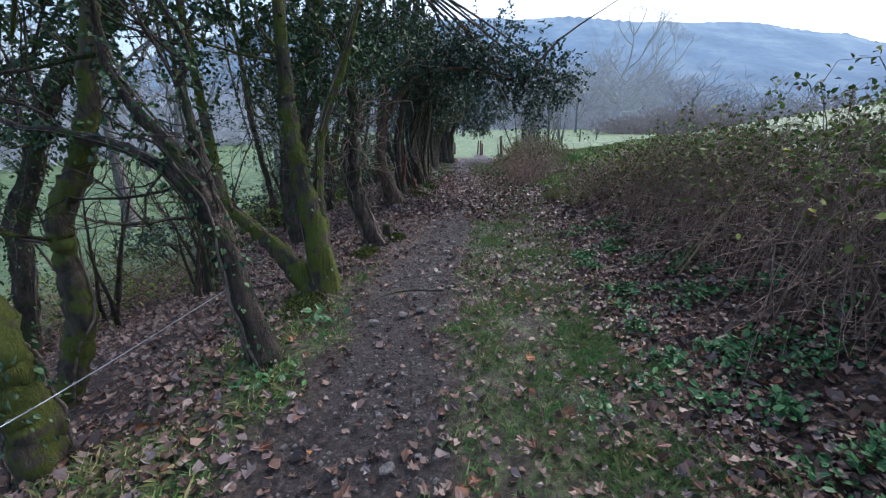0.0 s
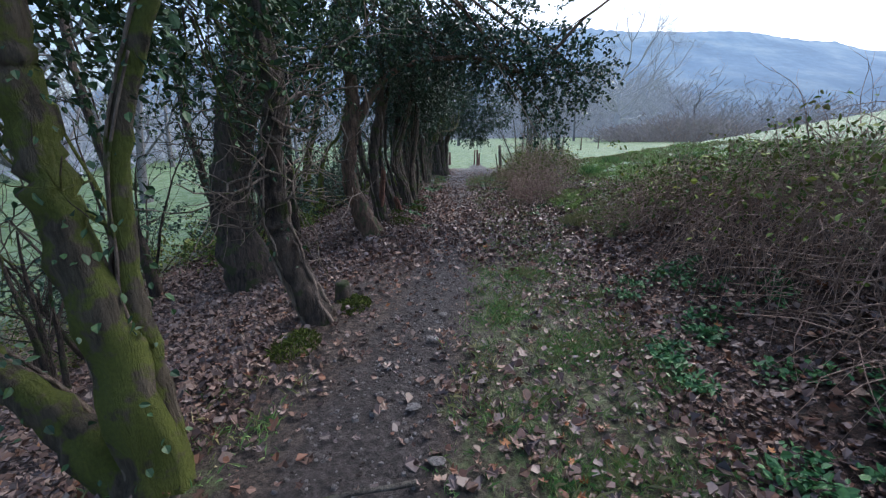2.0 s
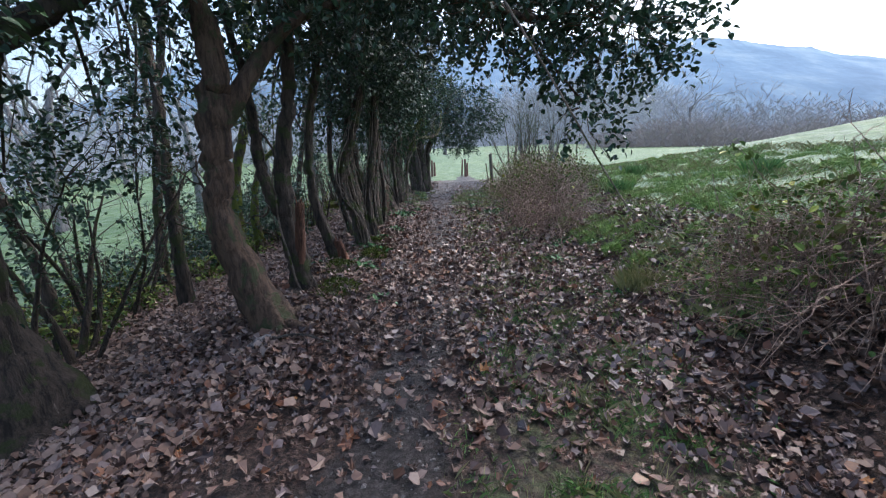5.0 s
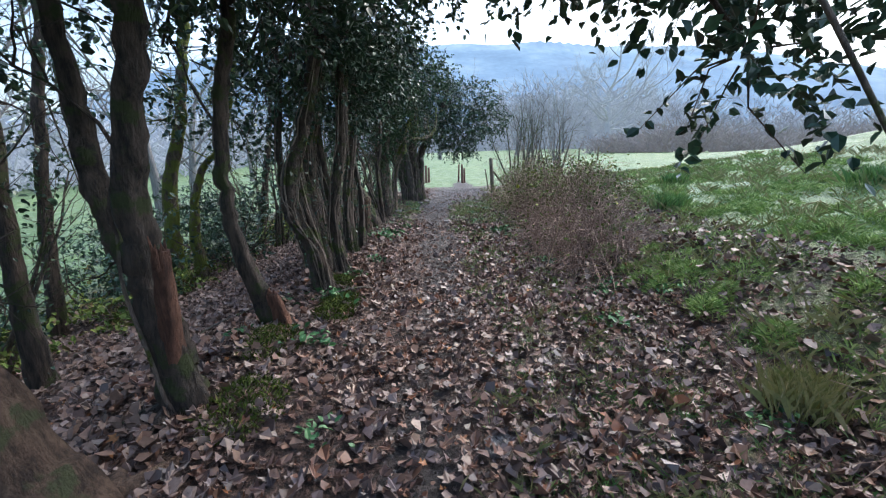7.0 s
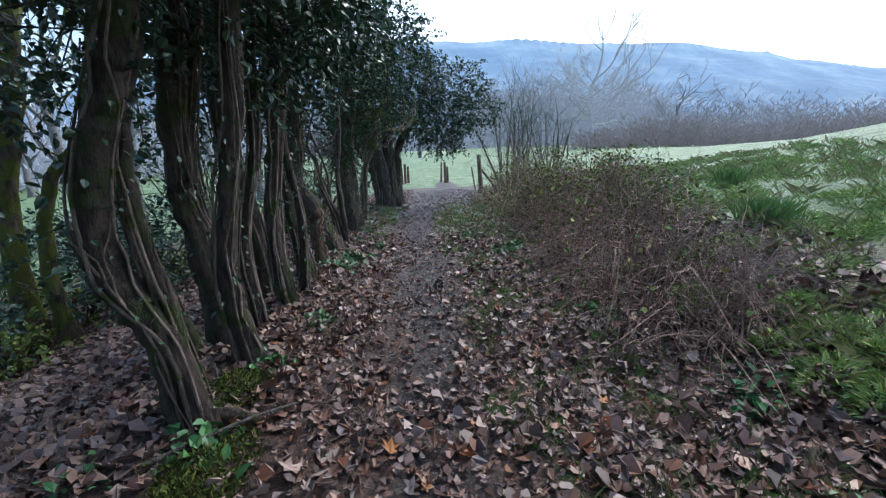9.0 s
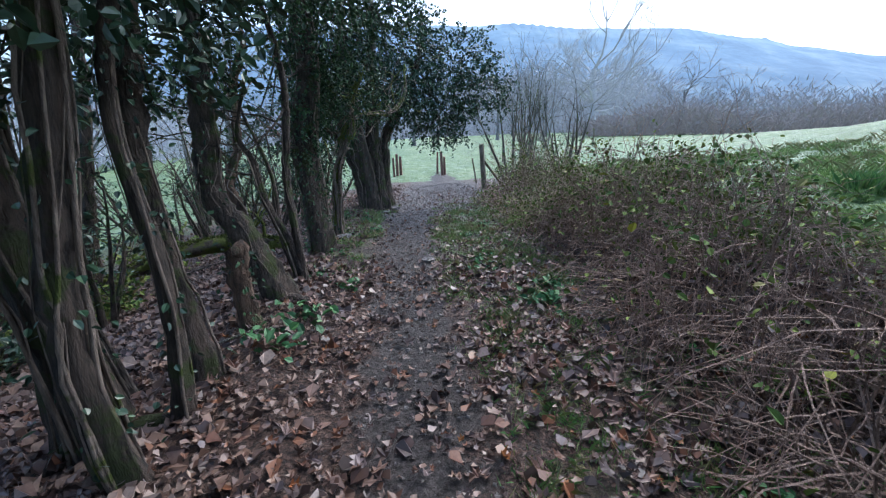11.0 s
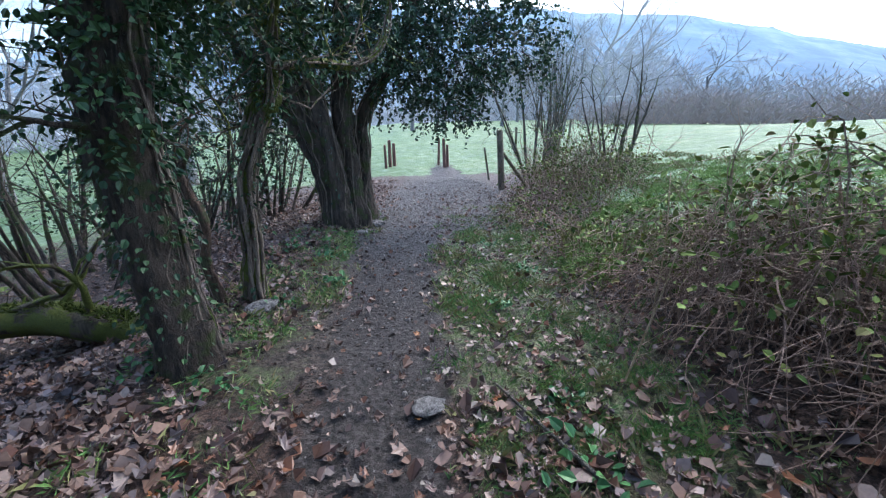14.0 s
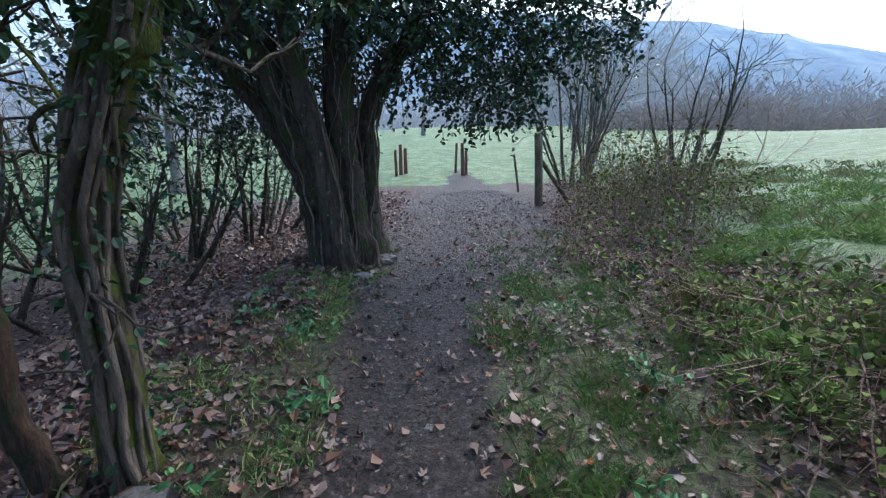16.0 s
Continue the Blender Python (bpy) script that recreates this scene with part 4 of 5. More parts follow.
def hazel(x, y, n, tall, spread, mat, label, leafiness=0, group="bare multi-stemmed shrubs"):
    z = height(x, y)
    ob = new("hazel_shrub")
    ob.location = (x, y, z)
    wood, green = Heap(), Heap()
    for _ in range(n):
        d = np.array((rng.normal(0, spread), rng.normal(0, spread), 1.0))
        start = (x + d[0] * 0.6 + rng.normal(0, 0.08), y + d[1] * 0.6, z - 0.05)
        line = wander(start, d, tall * rng.uniform(0.7, 1.1), 9, 0.1, 0.06)
        tube(wood, spline(line, 2), np.linspace(rng.uniform(0.03, 0.055), 0.008, 19), 6)
        for _ in range(6):
            i = rng.integers(3, len(line))
            twigs(wood, line[i], (line[i] - line[i - 1]) * 3 + rng.normal(0, 0.5, 3), tall * 0.28, 0.009, 1, 0.25, 0.03, 3)
        if leafiness:
            i = rng.integers(3, len(line), leafiness)
            leaves(green, line[i] + rng.normal(0, 0.12, (leafiness, 3)), rng.normal(0, 1, (leafiness, 3)), rng.uniform(0.04, 0.07, leafiness))
    parts = [wood.done("stem", mat, True)] + ([tagged(green.done("foliage", LEAF_IVY), kind="stuff")] if leafiness else [])
    for p in parts:
        p.parent = ob
        p.matrix_parent_inverse = Matrix.Translation((-x, -y, -z))
    return tagged(ob, label, "shrub", group)


hazel(5.35, 28.4, 12, 4.2, 0.2, BARK_GREY, "bare multi-stemmed hazel beside the wooden post", 90)
hazel(6.6, 30.5, 9, 3.6, 0.2, BARK_GREY, "bare multi-stemmed hazel at the field edge")
hazel(6.2, 25.3, 8, 2.6, 0.15, BARK_GREY, "thin upright bare stems by the meadow")
for x, y, tall, lf in ((-2.3, 23.6, 2.6, 60), (-3.4, 22.0, 2.2, 40), (-4.6, 24.5, 3.0, 50), (-2.8, 20.9, 1.8, 0), (-4.4, 7.4, 2.4, 0), (-5.4, 5.9, 2.2, 0), (-3.9, 10.2, 2.6, 40), (-4.8, 12.0, 3.0, 60), (-2.9, 17.2, 2.0, 0), (-6.4, 10.4, 3.2, 30), (-3.6, 5.6, 1.6, 0), (-1.7, 24.8, 2.2, 90), (-3.1, 25.6, 2.4, 80), (-4.4, 22.6, 2.2, 60), (-2.1, 26.8, 2.4, 70), (-2.2, 22.2, 1.6, 30), (-5.6, 23.6, 2.6, 60)):
    hazel(x, y, 6, tall, 0.42, BARK_DARK, "tangled leaning shrub stems below the path", lf, "tangled shrubs below the path")
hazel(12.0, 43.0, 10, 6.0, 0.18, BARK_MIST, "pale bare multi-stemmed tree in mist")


def bush(x, y, r, tall, n, label, leaf=LEAF_HOLLY, group="evergreen bushes below the path"):
    z = height(x, y)
    ob = new("bush")
    ob.location = (x, y, z)
    wood, green = Heap(), Heap()
    for _ in range(6):
        twigs(wood, (x, y, z - 0.05), rng.normal(0, 0.6, 3) + (0, 0, 1), tall * 0.8, 0.02, 1, 0.3)
    k = 5
    foliage(green, None, None, [(x + rng.normal(0, r * 0.4), y + rng.normal(0, r * 0.4), z + tall * rng.uniform(0.3, 0.75), r * 0.6, r * 0.6, tall * 0.3, n // k) for _ in range(k)], 0.08, 9)
    for p in (wood.done("stem", BARK_DARK, True), tagged(green.done("foliage", leaf), kind="stuff")):
        p.parent = ob
        p.matrix_parent_inverse = Matrix.Translation((-x, -y, -z))
    return tagged(ob, label, "bush", group)


for x, y, r, tall in ((-5.2, 12.8, 0.9, 1.4), (-5.8, 15.2, 1.1, 1.5), (-4.2, 14.6, 0.6, 0.9), (-7.0, 12.0, 1.2, 1.6), (-4.4, 17.4, 0.9, 1.7), (-5.4, 18.6, 1.1, 2.0), (-3.3, 16.4, 0.6, 1.1), (-6.2, 20.5, 1.1, 1.8), (-6.5, 9.2, 1.0, 1.3), (-7.2, 18.5, 1.3, 1.8), (-2.6, 23.4, 0.8, 1.4), (-3.6, 18.2, 0.9, 2.6), (-3.3, 15.7, 0.8, 1.9)):
    bush(x, y, r, tall, 220, "dense dark evergreen bush on the slope")
for x, y, r, tall in ((-4.4, 10.9, 0.6, 0.6), (-5.2, 11.6, 0.7, 0.7), (-4.6, 12.6, 0.6, 0.5), (-3.9, 13.6, 0.6, 0.5), (-4.9, 14.6, 0.7, 0.6), (-3.6, 14.9, 0.5, 0.45), (-4.0, 16.2, 0.6, 0.6), (-6.2, 13.4, 0.9, 0.8), (-6.3, 11.2, 0.8, 0.8), (-3.2, 17.8, 0.5, 0.5), (-3.6, 19.8, 0.6, 0.6), (-5.6, 16.8, 0.8, 0.8)):
    bush(x, y, r, tall, 130, "low yellow-green undergrowth on the slope", LEAF_BRAMBLE, "undergrowth below the path")
for x, y, r, tall in ((-6.2, 5.2, 0.9, 0.9), (-7.0, 7.4, 1.0, 1.0), (-5.0, 6.8, 0.6, 0.6), (-7.2, 3.2, 1.0, 0.9)):
    thicket("bramble_thicket", "low tangled undergrowth at the meadow edge", (x, y), r, r, height(x, y) + tall, 160, 260)


# ---- bare trees in the distance ----
def bare_tree(name, label, x, y, tall, r, mat, spread=0.5, limbs=9, group="", depth=3, fine=4):
    z = height(x, y)
    ob = new(name)
    ob.location = (x, y, z)
    wood, ends = Heap(), []
    line = wander((x, y, z - 0.2), (0, 0, 1), tall * 0.55, 8, 0.1, 0.1)
    tube(wood, spline(line, 2), np.linspace(r, r * 0.5, 17), 10, 0.1, 0.6)
    for k in range(limbs):
        i = rng.integers(3, len(line))
        a = 6.283 * k / limbs + rng.normal(0, 0.3)
        twigs(wood, line[i], (math.cos(a) * spread, math.sin(a) * spread, rng.uniform(0.25, 1.0)), tall * rng.uniform(0.35, 0.55), r * 0.3, depth, 0.3, 0.05, 3, ends)
    tips = np.array(ends)
    tips = np.repeat(tips, fine, 0) + rng.normal(0, tall * 0.012, (len(tips) * fine, 3))
    way = tips - (x, y, z + tall * 0.4)
    way = way / np.linalg.norm(way, axis=1)[:, None] + rng.normal(0, 0.6, way.shape)
    blades(wood, tips, way / np.linalg.norm(way, axis=1)[:, None], tall * rng.uniform(0.02, 0.05, len(tips)), 0.0007 * tall, 0.0)
    p = wood.done("trunk", mat, True)
    p.parent = ob
    p.matrix_parent_inverse = Matrix.Translation((-x, -y, -z))
    return tagged(ob, label, "tree", group)


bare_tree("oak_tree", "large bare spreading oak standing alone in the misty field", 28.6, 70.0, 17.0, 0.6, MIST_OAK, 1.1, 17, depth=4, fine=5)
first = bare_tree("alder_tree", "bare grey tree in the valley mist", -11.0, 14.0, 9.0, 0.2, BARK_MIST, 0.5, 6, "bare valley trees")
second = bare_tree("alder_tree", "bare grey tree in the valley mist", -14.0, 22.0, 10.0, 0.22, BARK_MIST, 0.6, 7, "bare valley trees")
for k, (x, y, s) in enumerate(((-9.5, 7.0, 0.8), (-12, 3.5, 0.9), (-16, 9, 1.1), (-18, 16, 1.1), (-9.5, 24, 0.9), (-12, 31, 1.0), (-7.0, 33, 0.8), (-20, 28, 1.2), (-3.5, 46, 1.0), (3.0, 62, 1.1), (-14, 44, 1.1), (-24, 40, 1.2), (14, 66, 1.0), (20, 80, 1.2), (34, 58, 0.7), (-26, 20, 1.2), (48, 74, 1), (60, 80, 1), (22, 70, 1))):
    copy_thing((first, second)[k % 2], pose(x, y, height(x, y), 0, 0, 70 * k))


def wood_mass(name, label, line, tall, deep, n, mat):
    """Distant woodland: many thin upright sprays on a strip of ground."""
    heap = Heap()
    line = spline(line, 10)
    for _ in range(n):
        k = rng.uniform(0, len(line) - 1.001)
        p = line[int(k)] + (line[int(k) + 1] - line[int(k)]) * (k % 1)
        x, y = p[0] + rng.normal(0, deep * 0.3), p[1] + rng.uniform(0, deep)
        z = height(x, y)
        h = tall * rng.uniform(0.35, 1.0) * max(0.25, 0.8 + 0.5 * noise.noise((p[0] * 0.06, p[1] * 0.06, 0)) + 0.45 * noise.noise((p[0] * 0.3, p[1] * 0.3, 4)))
        for _ in range(12):
            d = (rng.normal(0, 1.0), rng.normal(0, 0.7), 1)
            start = np.array((x, y, z)) + np.array((d[0] * 0.4, d[1] * 0.4, 1)) * h * rng.uniform(0, 0.85)
            blades(heap, start[None], np.array([d]) / np.linalg.norm(d), 0.4 + h * rng.uniform(0.05, 0.15), 0.04 + tall * 0.005, 0.2)
    return tagged(heap.done(name, mat), label, "woodland", kind="stuff")


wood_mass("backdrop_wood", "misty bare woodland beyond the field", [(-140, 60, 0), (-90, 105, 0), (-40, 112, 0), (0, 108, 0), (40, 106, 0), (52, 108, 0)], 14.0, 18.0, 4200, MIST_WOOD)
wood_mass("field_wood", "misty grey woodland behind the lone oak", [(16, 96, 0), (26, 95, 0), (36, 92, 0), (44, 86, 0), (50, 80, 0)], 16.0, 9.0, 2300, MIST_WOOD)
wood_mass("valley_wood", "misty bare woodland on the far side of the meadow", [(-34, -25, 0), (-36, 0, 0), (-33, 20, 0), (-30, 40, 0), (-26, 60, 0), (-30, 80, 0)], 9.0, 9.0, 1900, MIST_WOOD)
wood_mass("backdrop_hedge", "brown hedge and scrub greyed by painted haze beyond the grassy slope", [(24, 58, 0), (34, 54, 0), (46, 50, 0), (62, 44, 0)], 4.6, 5.0, 1900, HEDGE_HAZED)
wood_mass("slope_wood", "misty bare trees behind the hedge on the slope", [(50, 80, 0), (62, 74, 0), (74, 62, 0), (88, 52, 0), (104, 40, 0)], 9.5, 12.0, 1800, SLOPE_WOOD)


# ---- posts and fence ----
def post(name, label, x, y, tall, r, mat, tilt=(0, 0), square=False, group="", rail=False):
    z = height(x, y)
    ob = new(name)
    ob.location = (x, y, z)
    bm = bmesh.new()
    n = 4 if square else 9
    rings = []
    for k, (q, s) in enumerate(((-0.12, 1.05), (0.02, 1.05), (0.35, 1.0), (0.7, 0.97), (0.97, 0.95), (1.0, 0.8))):
        rings.append([bm.verts.new((r * s * math.cos(6.283 * i / n + 0.6) * (1 + 0.08 * math.sin(3 * i + k)) + tilt[0] * q * tall, r * s * math.sin(6.283 * i / n + 0.6) + tilt[1] * q * tall, q * tall + (0.02 * math.sin(2 * i) if q == 1 else 0))) for i in range(n)])
    for a, b in zip(rings, rings[1:]):
        for i in range(n):
            bm.faces.new((a[i], a[(i + 1) % n], b[(i + 1) % n], b[i]))
    bm.faces.new(rings[-1])
    me = bpy.data.meshes.new("shaft")
    bm.to_mesh(me)
    bm.free()
    me.materials.append(mat)
    shaft = new("shaft", me)
    shaft.parent = ob
    if rail:
        heap = Heap()
        tube(heap, np.array([(0.03, 0.05, tall * 0.62), (0.3, 0.15, tall * 0.4), (0.75, 0.3, 0.05)]), np.array([0.045, 0.045, 0.05]), 8, 0.1, cap=True)
        brace = heap.done("brace", mat, True)
        brace.parent = ob
    return tagged(ob, label, "post", group)


post("fence_post", "weathered wooden gatepost with a slanting brace", 3.72, 26.35, 1.5, 0.085, WOOD, (-0.06, 0), rail=True)
post("stake", "thin leaning wooden stake in rough grass", 3.85, 28.4, 0.98, 0.032, WOOD, (-0.16, 0))
for x, y, h, r in ((2.92, 32.2, 1.1, 0.085), (3.06, 32.4, 0.85, 0.07), (2.75, 32.9, 1.05, 0.06), (0.78, 32.6, 1.05, 0.08), (0.95, 32.9, 0.9, 0.08), (0.62, 32.3, 0.9, 0.06)):
    post("gate_post", "reddish weathered square gate post at the field", x, y, h, r, WOOD_RED, (rng.normal(0, 0.04), 0), True, "gate posts")
for x, y in ((9.2, 38.0), (11.3, 40.0), (13.5, 41.5), (15.5, 42.5), (6.9, 36.0)):
    post("fence_post", "distant thin wooden fence post in the field", x, y, 1.15, 0.06, WOOD, (rng.normal(0, 0.05), 0), group="field fence posts")


# ---- small things on the ground ----
def stone(x, y, size, flat=0.5, turn=0, label="pale grey stone lying on the path"):
    bm = bmesh.new()
    bmesh.ops.create_icosphere(bm, subdivisions=2, radius=size)
    seed = rng.uniform(0, 99)
    for v in bm.verts:
        v.co *= 1 + 0.35 * noise.noise(v.co * (1.3 / size) + Vector((seed, 0, 0)))
        v.co.z *= flat
        v.co.x *= 1.35
    me = bpy.data.meshes.new("stone")
    bm.to_mesh(me)
    bm.free()
    me.materials.append(STONE)
    ob = new("stone", me)
    ob.matrix_world = pose(x, y, height(x, y) + size * flat * 0.35, 0, 0, turn)
    return tagged(ob, label, "stone", "stones on the path")


for x, y, s, f, turn in ((0.89, 9.78, 0.085, 0.35, 60), (1.52, 9.71, 0.06, 0.5, 20), (1.11, 17.95, 0.085, 0.4, 10), (-0.2, 19.3, 0.11, 0.6, 40), (0.6, 22.7, 0.12, 0.6, 0), (0.42, 22.1, 0.08, 0.6, 30), (-0.27, 1.6, 0.045, 0.5, 50),
                         (-0.2, 3.45, 0.05, 0.5, 10), (-0.36, 3.35, 0.055, 0.5, 80), (0.1, 4.05, 0.05, 0.4, 0), (-0.05, 4.5, 0.05, 0.4, 20), (0.05, 5.4, 0.06, 0.5, 0), (-0.6, 3.2, 0.05, 0.5, 0), (0.15, 5.9, 0.05, 0.5, 0), (-1.0, 9.0, 0.1, 0.6, 40)):
    stone(x, y, s * (0.72 if s < 0.07 else 1.0), f * 0.8, turn)


def tree_stump(x, y, r, tall):
    z = height(x, y)
    heap = Heap()
    tube(heap, np.array([(x, y, z - 0.1), (x, y, z + tall * 0.4), (x - 0.01, y, z + tall * 0.9), (x - 0.01, y, z + tall)]), np.array([r * 1.3, r * 1.05, r, r * 0.92]), 14, 0.12, 0.4, cap=True)
    ob = heap.done("tree_stump", BARK_DARK, True)
    return tagged(ob, "small dark mossy tree stump at the path edge", "stump")


tree_stump(-0.88, 6.3, 0.075, 0.2)


def fallen(name, label, line, r, mat, group=""):
    heap = Heap()
    pts = spline(line, 5)
    tube(heap, pts, np.linspace(r, r * 0.5, len(pts)), 9, 0.12, cap=True)
    return tagged(heap.done(name, mat, True), label, "branch", group)


def on(x, y, up=0.03):
    return (x, y, height(x, y) + up)


def fallen_log():
    """A mossy leaning log with broken side branches and a coat of moss."""
    ob = new("fallen_log")
    ob.location = on(-2.0, 19.3, 0)
    wood, coat = Heap(), Heap()
    pts = spline([on(-0.95, 19.05, -0.04), on(-1.45, 19.2, 0.13), on(-2.1, 19.35, 0.3), on(-2.9, 19.2, 0.34), on(-3.7, 19.0, 0.2), on(-4.3, 18.7, 0.05)], 6)
    tube(wood, pts, np.interp(np.arange(len(pts)), [0, 8, len(pts)], [0.1, 0.15, 0.08]), 14, 0.3, cap=True)
    for k in (6, 10, 14, 17, 20, 24):
        twigs(wood, pts[k], (rng.normal(0.3, 0.6), rng.normal(0, 0.6), rng.uniform(0.1, 0.9)), rng.uniform(0.5, 1.1), 0.035, 1, 0.4, 0.02, 3)
    n = 2600
    k = rng.integers(2, len(pts) - 3, n)
    out = np.c_[rng.normal(0, 0.4, n), rng.normal(0, 0.5, n), np.ones(n)]
    out /= np.linalg.norm(out, axis=1)[:, None]
    at = pts[k] + (pts[k + 1] - pts[k]) * rng.uniform(0, 1, (n, 1)) + out * 0.125
    blades(coat, at, out + rng.normal(0, 0.4, (n, 3)), rng.uniform(0.02, 0.05, n), 0.008)
    for p in (wood.done("trunk", BARK_MOSS, True), tagged(coat.done("moss", MOSS), "green moss coat", kind="stuff")):
        p.parent = ob
        p.matrix_parent_inverse = Matrix.Translation(-ob.location)
    return tagged(ob, "mossy fallen log among bare branches on the bank", "log")


fallen_log()
for pts in (((-1.6, 1.9), (-2.1, 2.6), (-2.2, 3.4)), ((-0.7, 12.0), (-0.3, 12.25), (-0.1, 12.5)), ((-1.9, 10.9), (-1.5, 11.6), (-1.1, 12.1)), ((-1.0, 15.3), (-0.5, 15.6), (-0.2, 15.8)), ((-1.2, 9.0), (-0.75, 8.95), (-0.4, 8.9)), ((0.0, 3.9), (-0.5, 3.7), (-0.9, 3.2)), ((-1.7, 4.6), (-2.5, 4.9), (-3.0, 5.3)), ((1.9, 17.2), (1.7, 17.6), (1.55, 18.1)), ((-2.6, 20.3), (-1.7, 20.6), (-0.9, 20.4)), ((-3.0, 18.2), (-2.4, 18.9), (-1.5, 19.0))):
    fallen("stick", "thin dead stick lying on leaf litter", [on(x, y, 0.02 + 0.05 * (i == 1)) for i, (x, y) in enumerate(pts)], 0.014, BARK_GREY, "sticks on the ground")
for base, tip, r in (((2.45, 4.0), (3.1, 3.95, 1.35), 0.012), ((2.5, 4.05), (3.15, 4.2, 1.15), 0.009), ((2.45, 4.1), (2.8, 4.0, 0.8), 0.007), ((2.2, 13.2), (2.5, 13.6, 0.7), 0.008), ((2.35, 18.0), (2.75, 18.2, 0.95), 0.008), ((2.9, 18.6), (3.1, 18.9, 1.2), 0.008)):
    a = np.array(on(*base))
    fallen("dead_stalk", "tall pale dead stalk leaning out of brambles", [a, (a + tip) / 2 + (0.03, 0, 0.05), tip], r, STRAW, "dead stalks")
fallen("hanging_branch", "bare grey stem hanging across the bank", [(1.05, 9.1, 2.75), (1.5, 8.95, 2.0), (1.85, 8.85, 1.4), (2.15, 8.8, 1.02), (2.7, 8.8, 0.85)], 0.009, VINE)


def wire(name, label, points, r=0.003):
    heap = Heap()
    pts = spline(points, 16)
    tube(heap, pts, r, 4)
    for i in range(2, len(pts) - 1, 3):
        for _ in range(2):
            tube(heap, np.array([pts[i], pts[i] + rng.normal(0, 0.012, 3)]), 0.0018, 3)
    return tagged(heap.done(name, WIRE), label, "wire")


WIRE, _nt, _b = material("galvanised_wire")
_b.inputs["Base Color"].default_value, _b.inputs["Metallic"].default_value, _b.inputs["Roughness"].default_value = (0.45, 0.46, 0.48, 1), 0.8, 0.5
wire("barbed_wire", "slack rusty-grey barbed wire stapled to trees", [(-2.0, 0.9, 0.35), (-1.75, 1.6, 0.42), (-1.38, 2.5, 0.6)])


# ---- leaf litter, grass, gravel and herbs ----
def scatter(n, chance, x0, x1, y0, y1):
    out = []
    while len(out) < n:
        x, y = rng.uniform(x0, x1), rng.uniform(y0, y1)
        if rng.uniform() < chance(x, y):
            out.append((x, y))
    return np.array(out)


def ground_z(xy):
    out = np.empty(len(xy))
    for i, (x, y) in enumerate(xy):
        u = x - path_x(y)
        rough = 0.03 + 0.05 * smooth(2.6, 4, u) + 0.03 * smooth(0.8, 1.6, -u)
        out[i] = height(x, y) + rough * noise.noise((x * 1.7, y * 1.7, 0)) + 0.02 * noise.noise((x * 6, y * 6, 3)) - 0.035 * (1 - smooth(0.15, 0.5, abs(u)))
    return out


def litter_chance(x, y):
    mud, litter, grass, field = covers(x, y)
    c = max(litter, 0.4 - 0.1 * smooth(18, 20, y)) * (1 - 0.6 * min(1, mud / 0.85)) + 0.12 * grass * (1 - field)
    c *= 0.45 + 0.9 * max(0.0, 0.5 + noise.noise((x * 0.9, y * 0.9, 8)))
    return c * (1 - 0.9 * field)


def build_litter():
    heap, heap2, far, red = Heap(), Heap(), Heap(), Heap()
    close = lambda x, y: litter_chance(x, y) * (1.0 if abs(x - path_x(y)) < 2.4 else 0.3)
    for target, pts, shape in ((heap, scatter(24000, close, -2.6, 4.2, 1, 25), RAGGED), (heap2, scatter(34000, litter_chance, -2.2, 4.4, 0.5, 27), OAKISH), (heap2, scatter(6000, lambda x, y: smooth(1.3, 2.0, x - path_x(y)) * (1 - smooth(3.2, 4.0, x - path_x(y))), 0.5, 4.0, 0.8, 8.5), OAKISH), (far, scatter(42000, lambda x, y: litter_chance(x, y) * smooth(0.7, 1.5, path_x(y) - x) * bend(y, (0, 0.35), (2.5, 0.4), (4.5, 1), (17, 1), (19, 0.3)), -6, 1, 0, 29), OAKISH), (red, scatter(420, litter_chance, -3, 4, 1, 21), RAGGED)):
        n = len(pts)
        at = np.c_[pts, ground_z(pts) + rng.uniform(0.004, 0.035, n)]
        a = rng.uniform(0, 6.3, n)
        leaves(target, at, np.c_[np.cos(a), np.sin(a), rng.normal(0.05, 0.28, n)], np.minimum(rng.gamma(2.6, 0.0155, n) + 0.018, 0.098) * np.where((pts[:, 1] < 7.5) | (pts[:, 1] > 18), 0.78, 1.0), shape, 0.45)
    tagged(heap.done("leaf_litter", LEAF_DEAD), "damp brown fallen leaves covering path and banks", "fallen leaves", kind="stuff")
    tagged(heap2.done("small_leaf_litter", LEAF_DEAD), "small crumpled brown leaves between the larger ones", "fallen leaves", kind="stuff")
    tagged(far.done("bank_leaf_litter", LEAF_BANK), "damp brown fallen leaves under the trees", "fallen leaves", kind="stuff")
    tagged(red.done("russet_leaf_litter", LEAF_RUSSET), "scattered bright russet fallen leaves", "fallen leaves", kind="stuff")


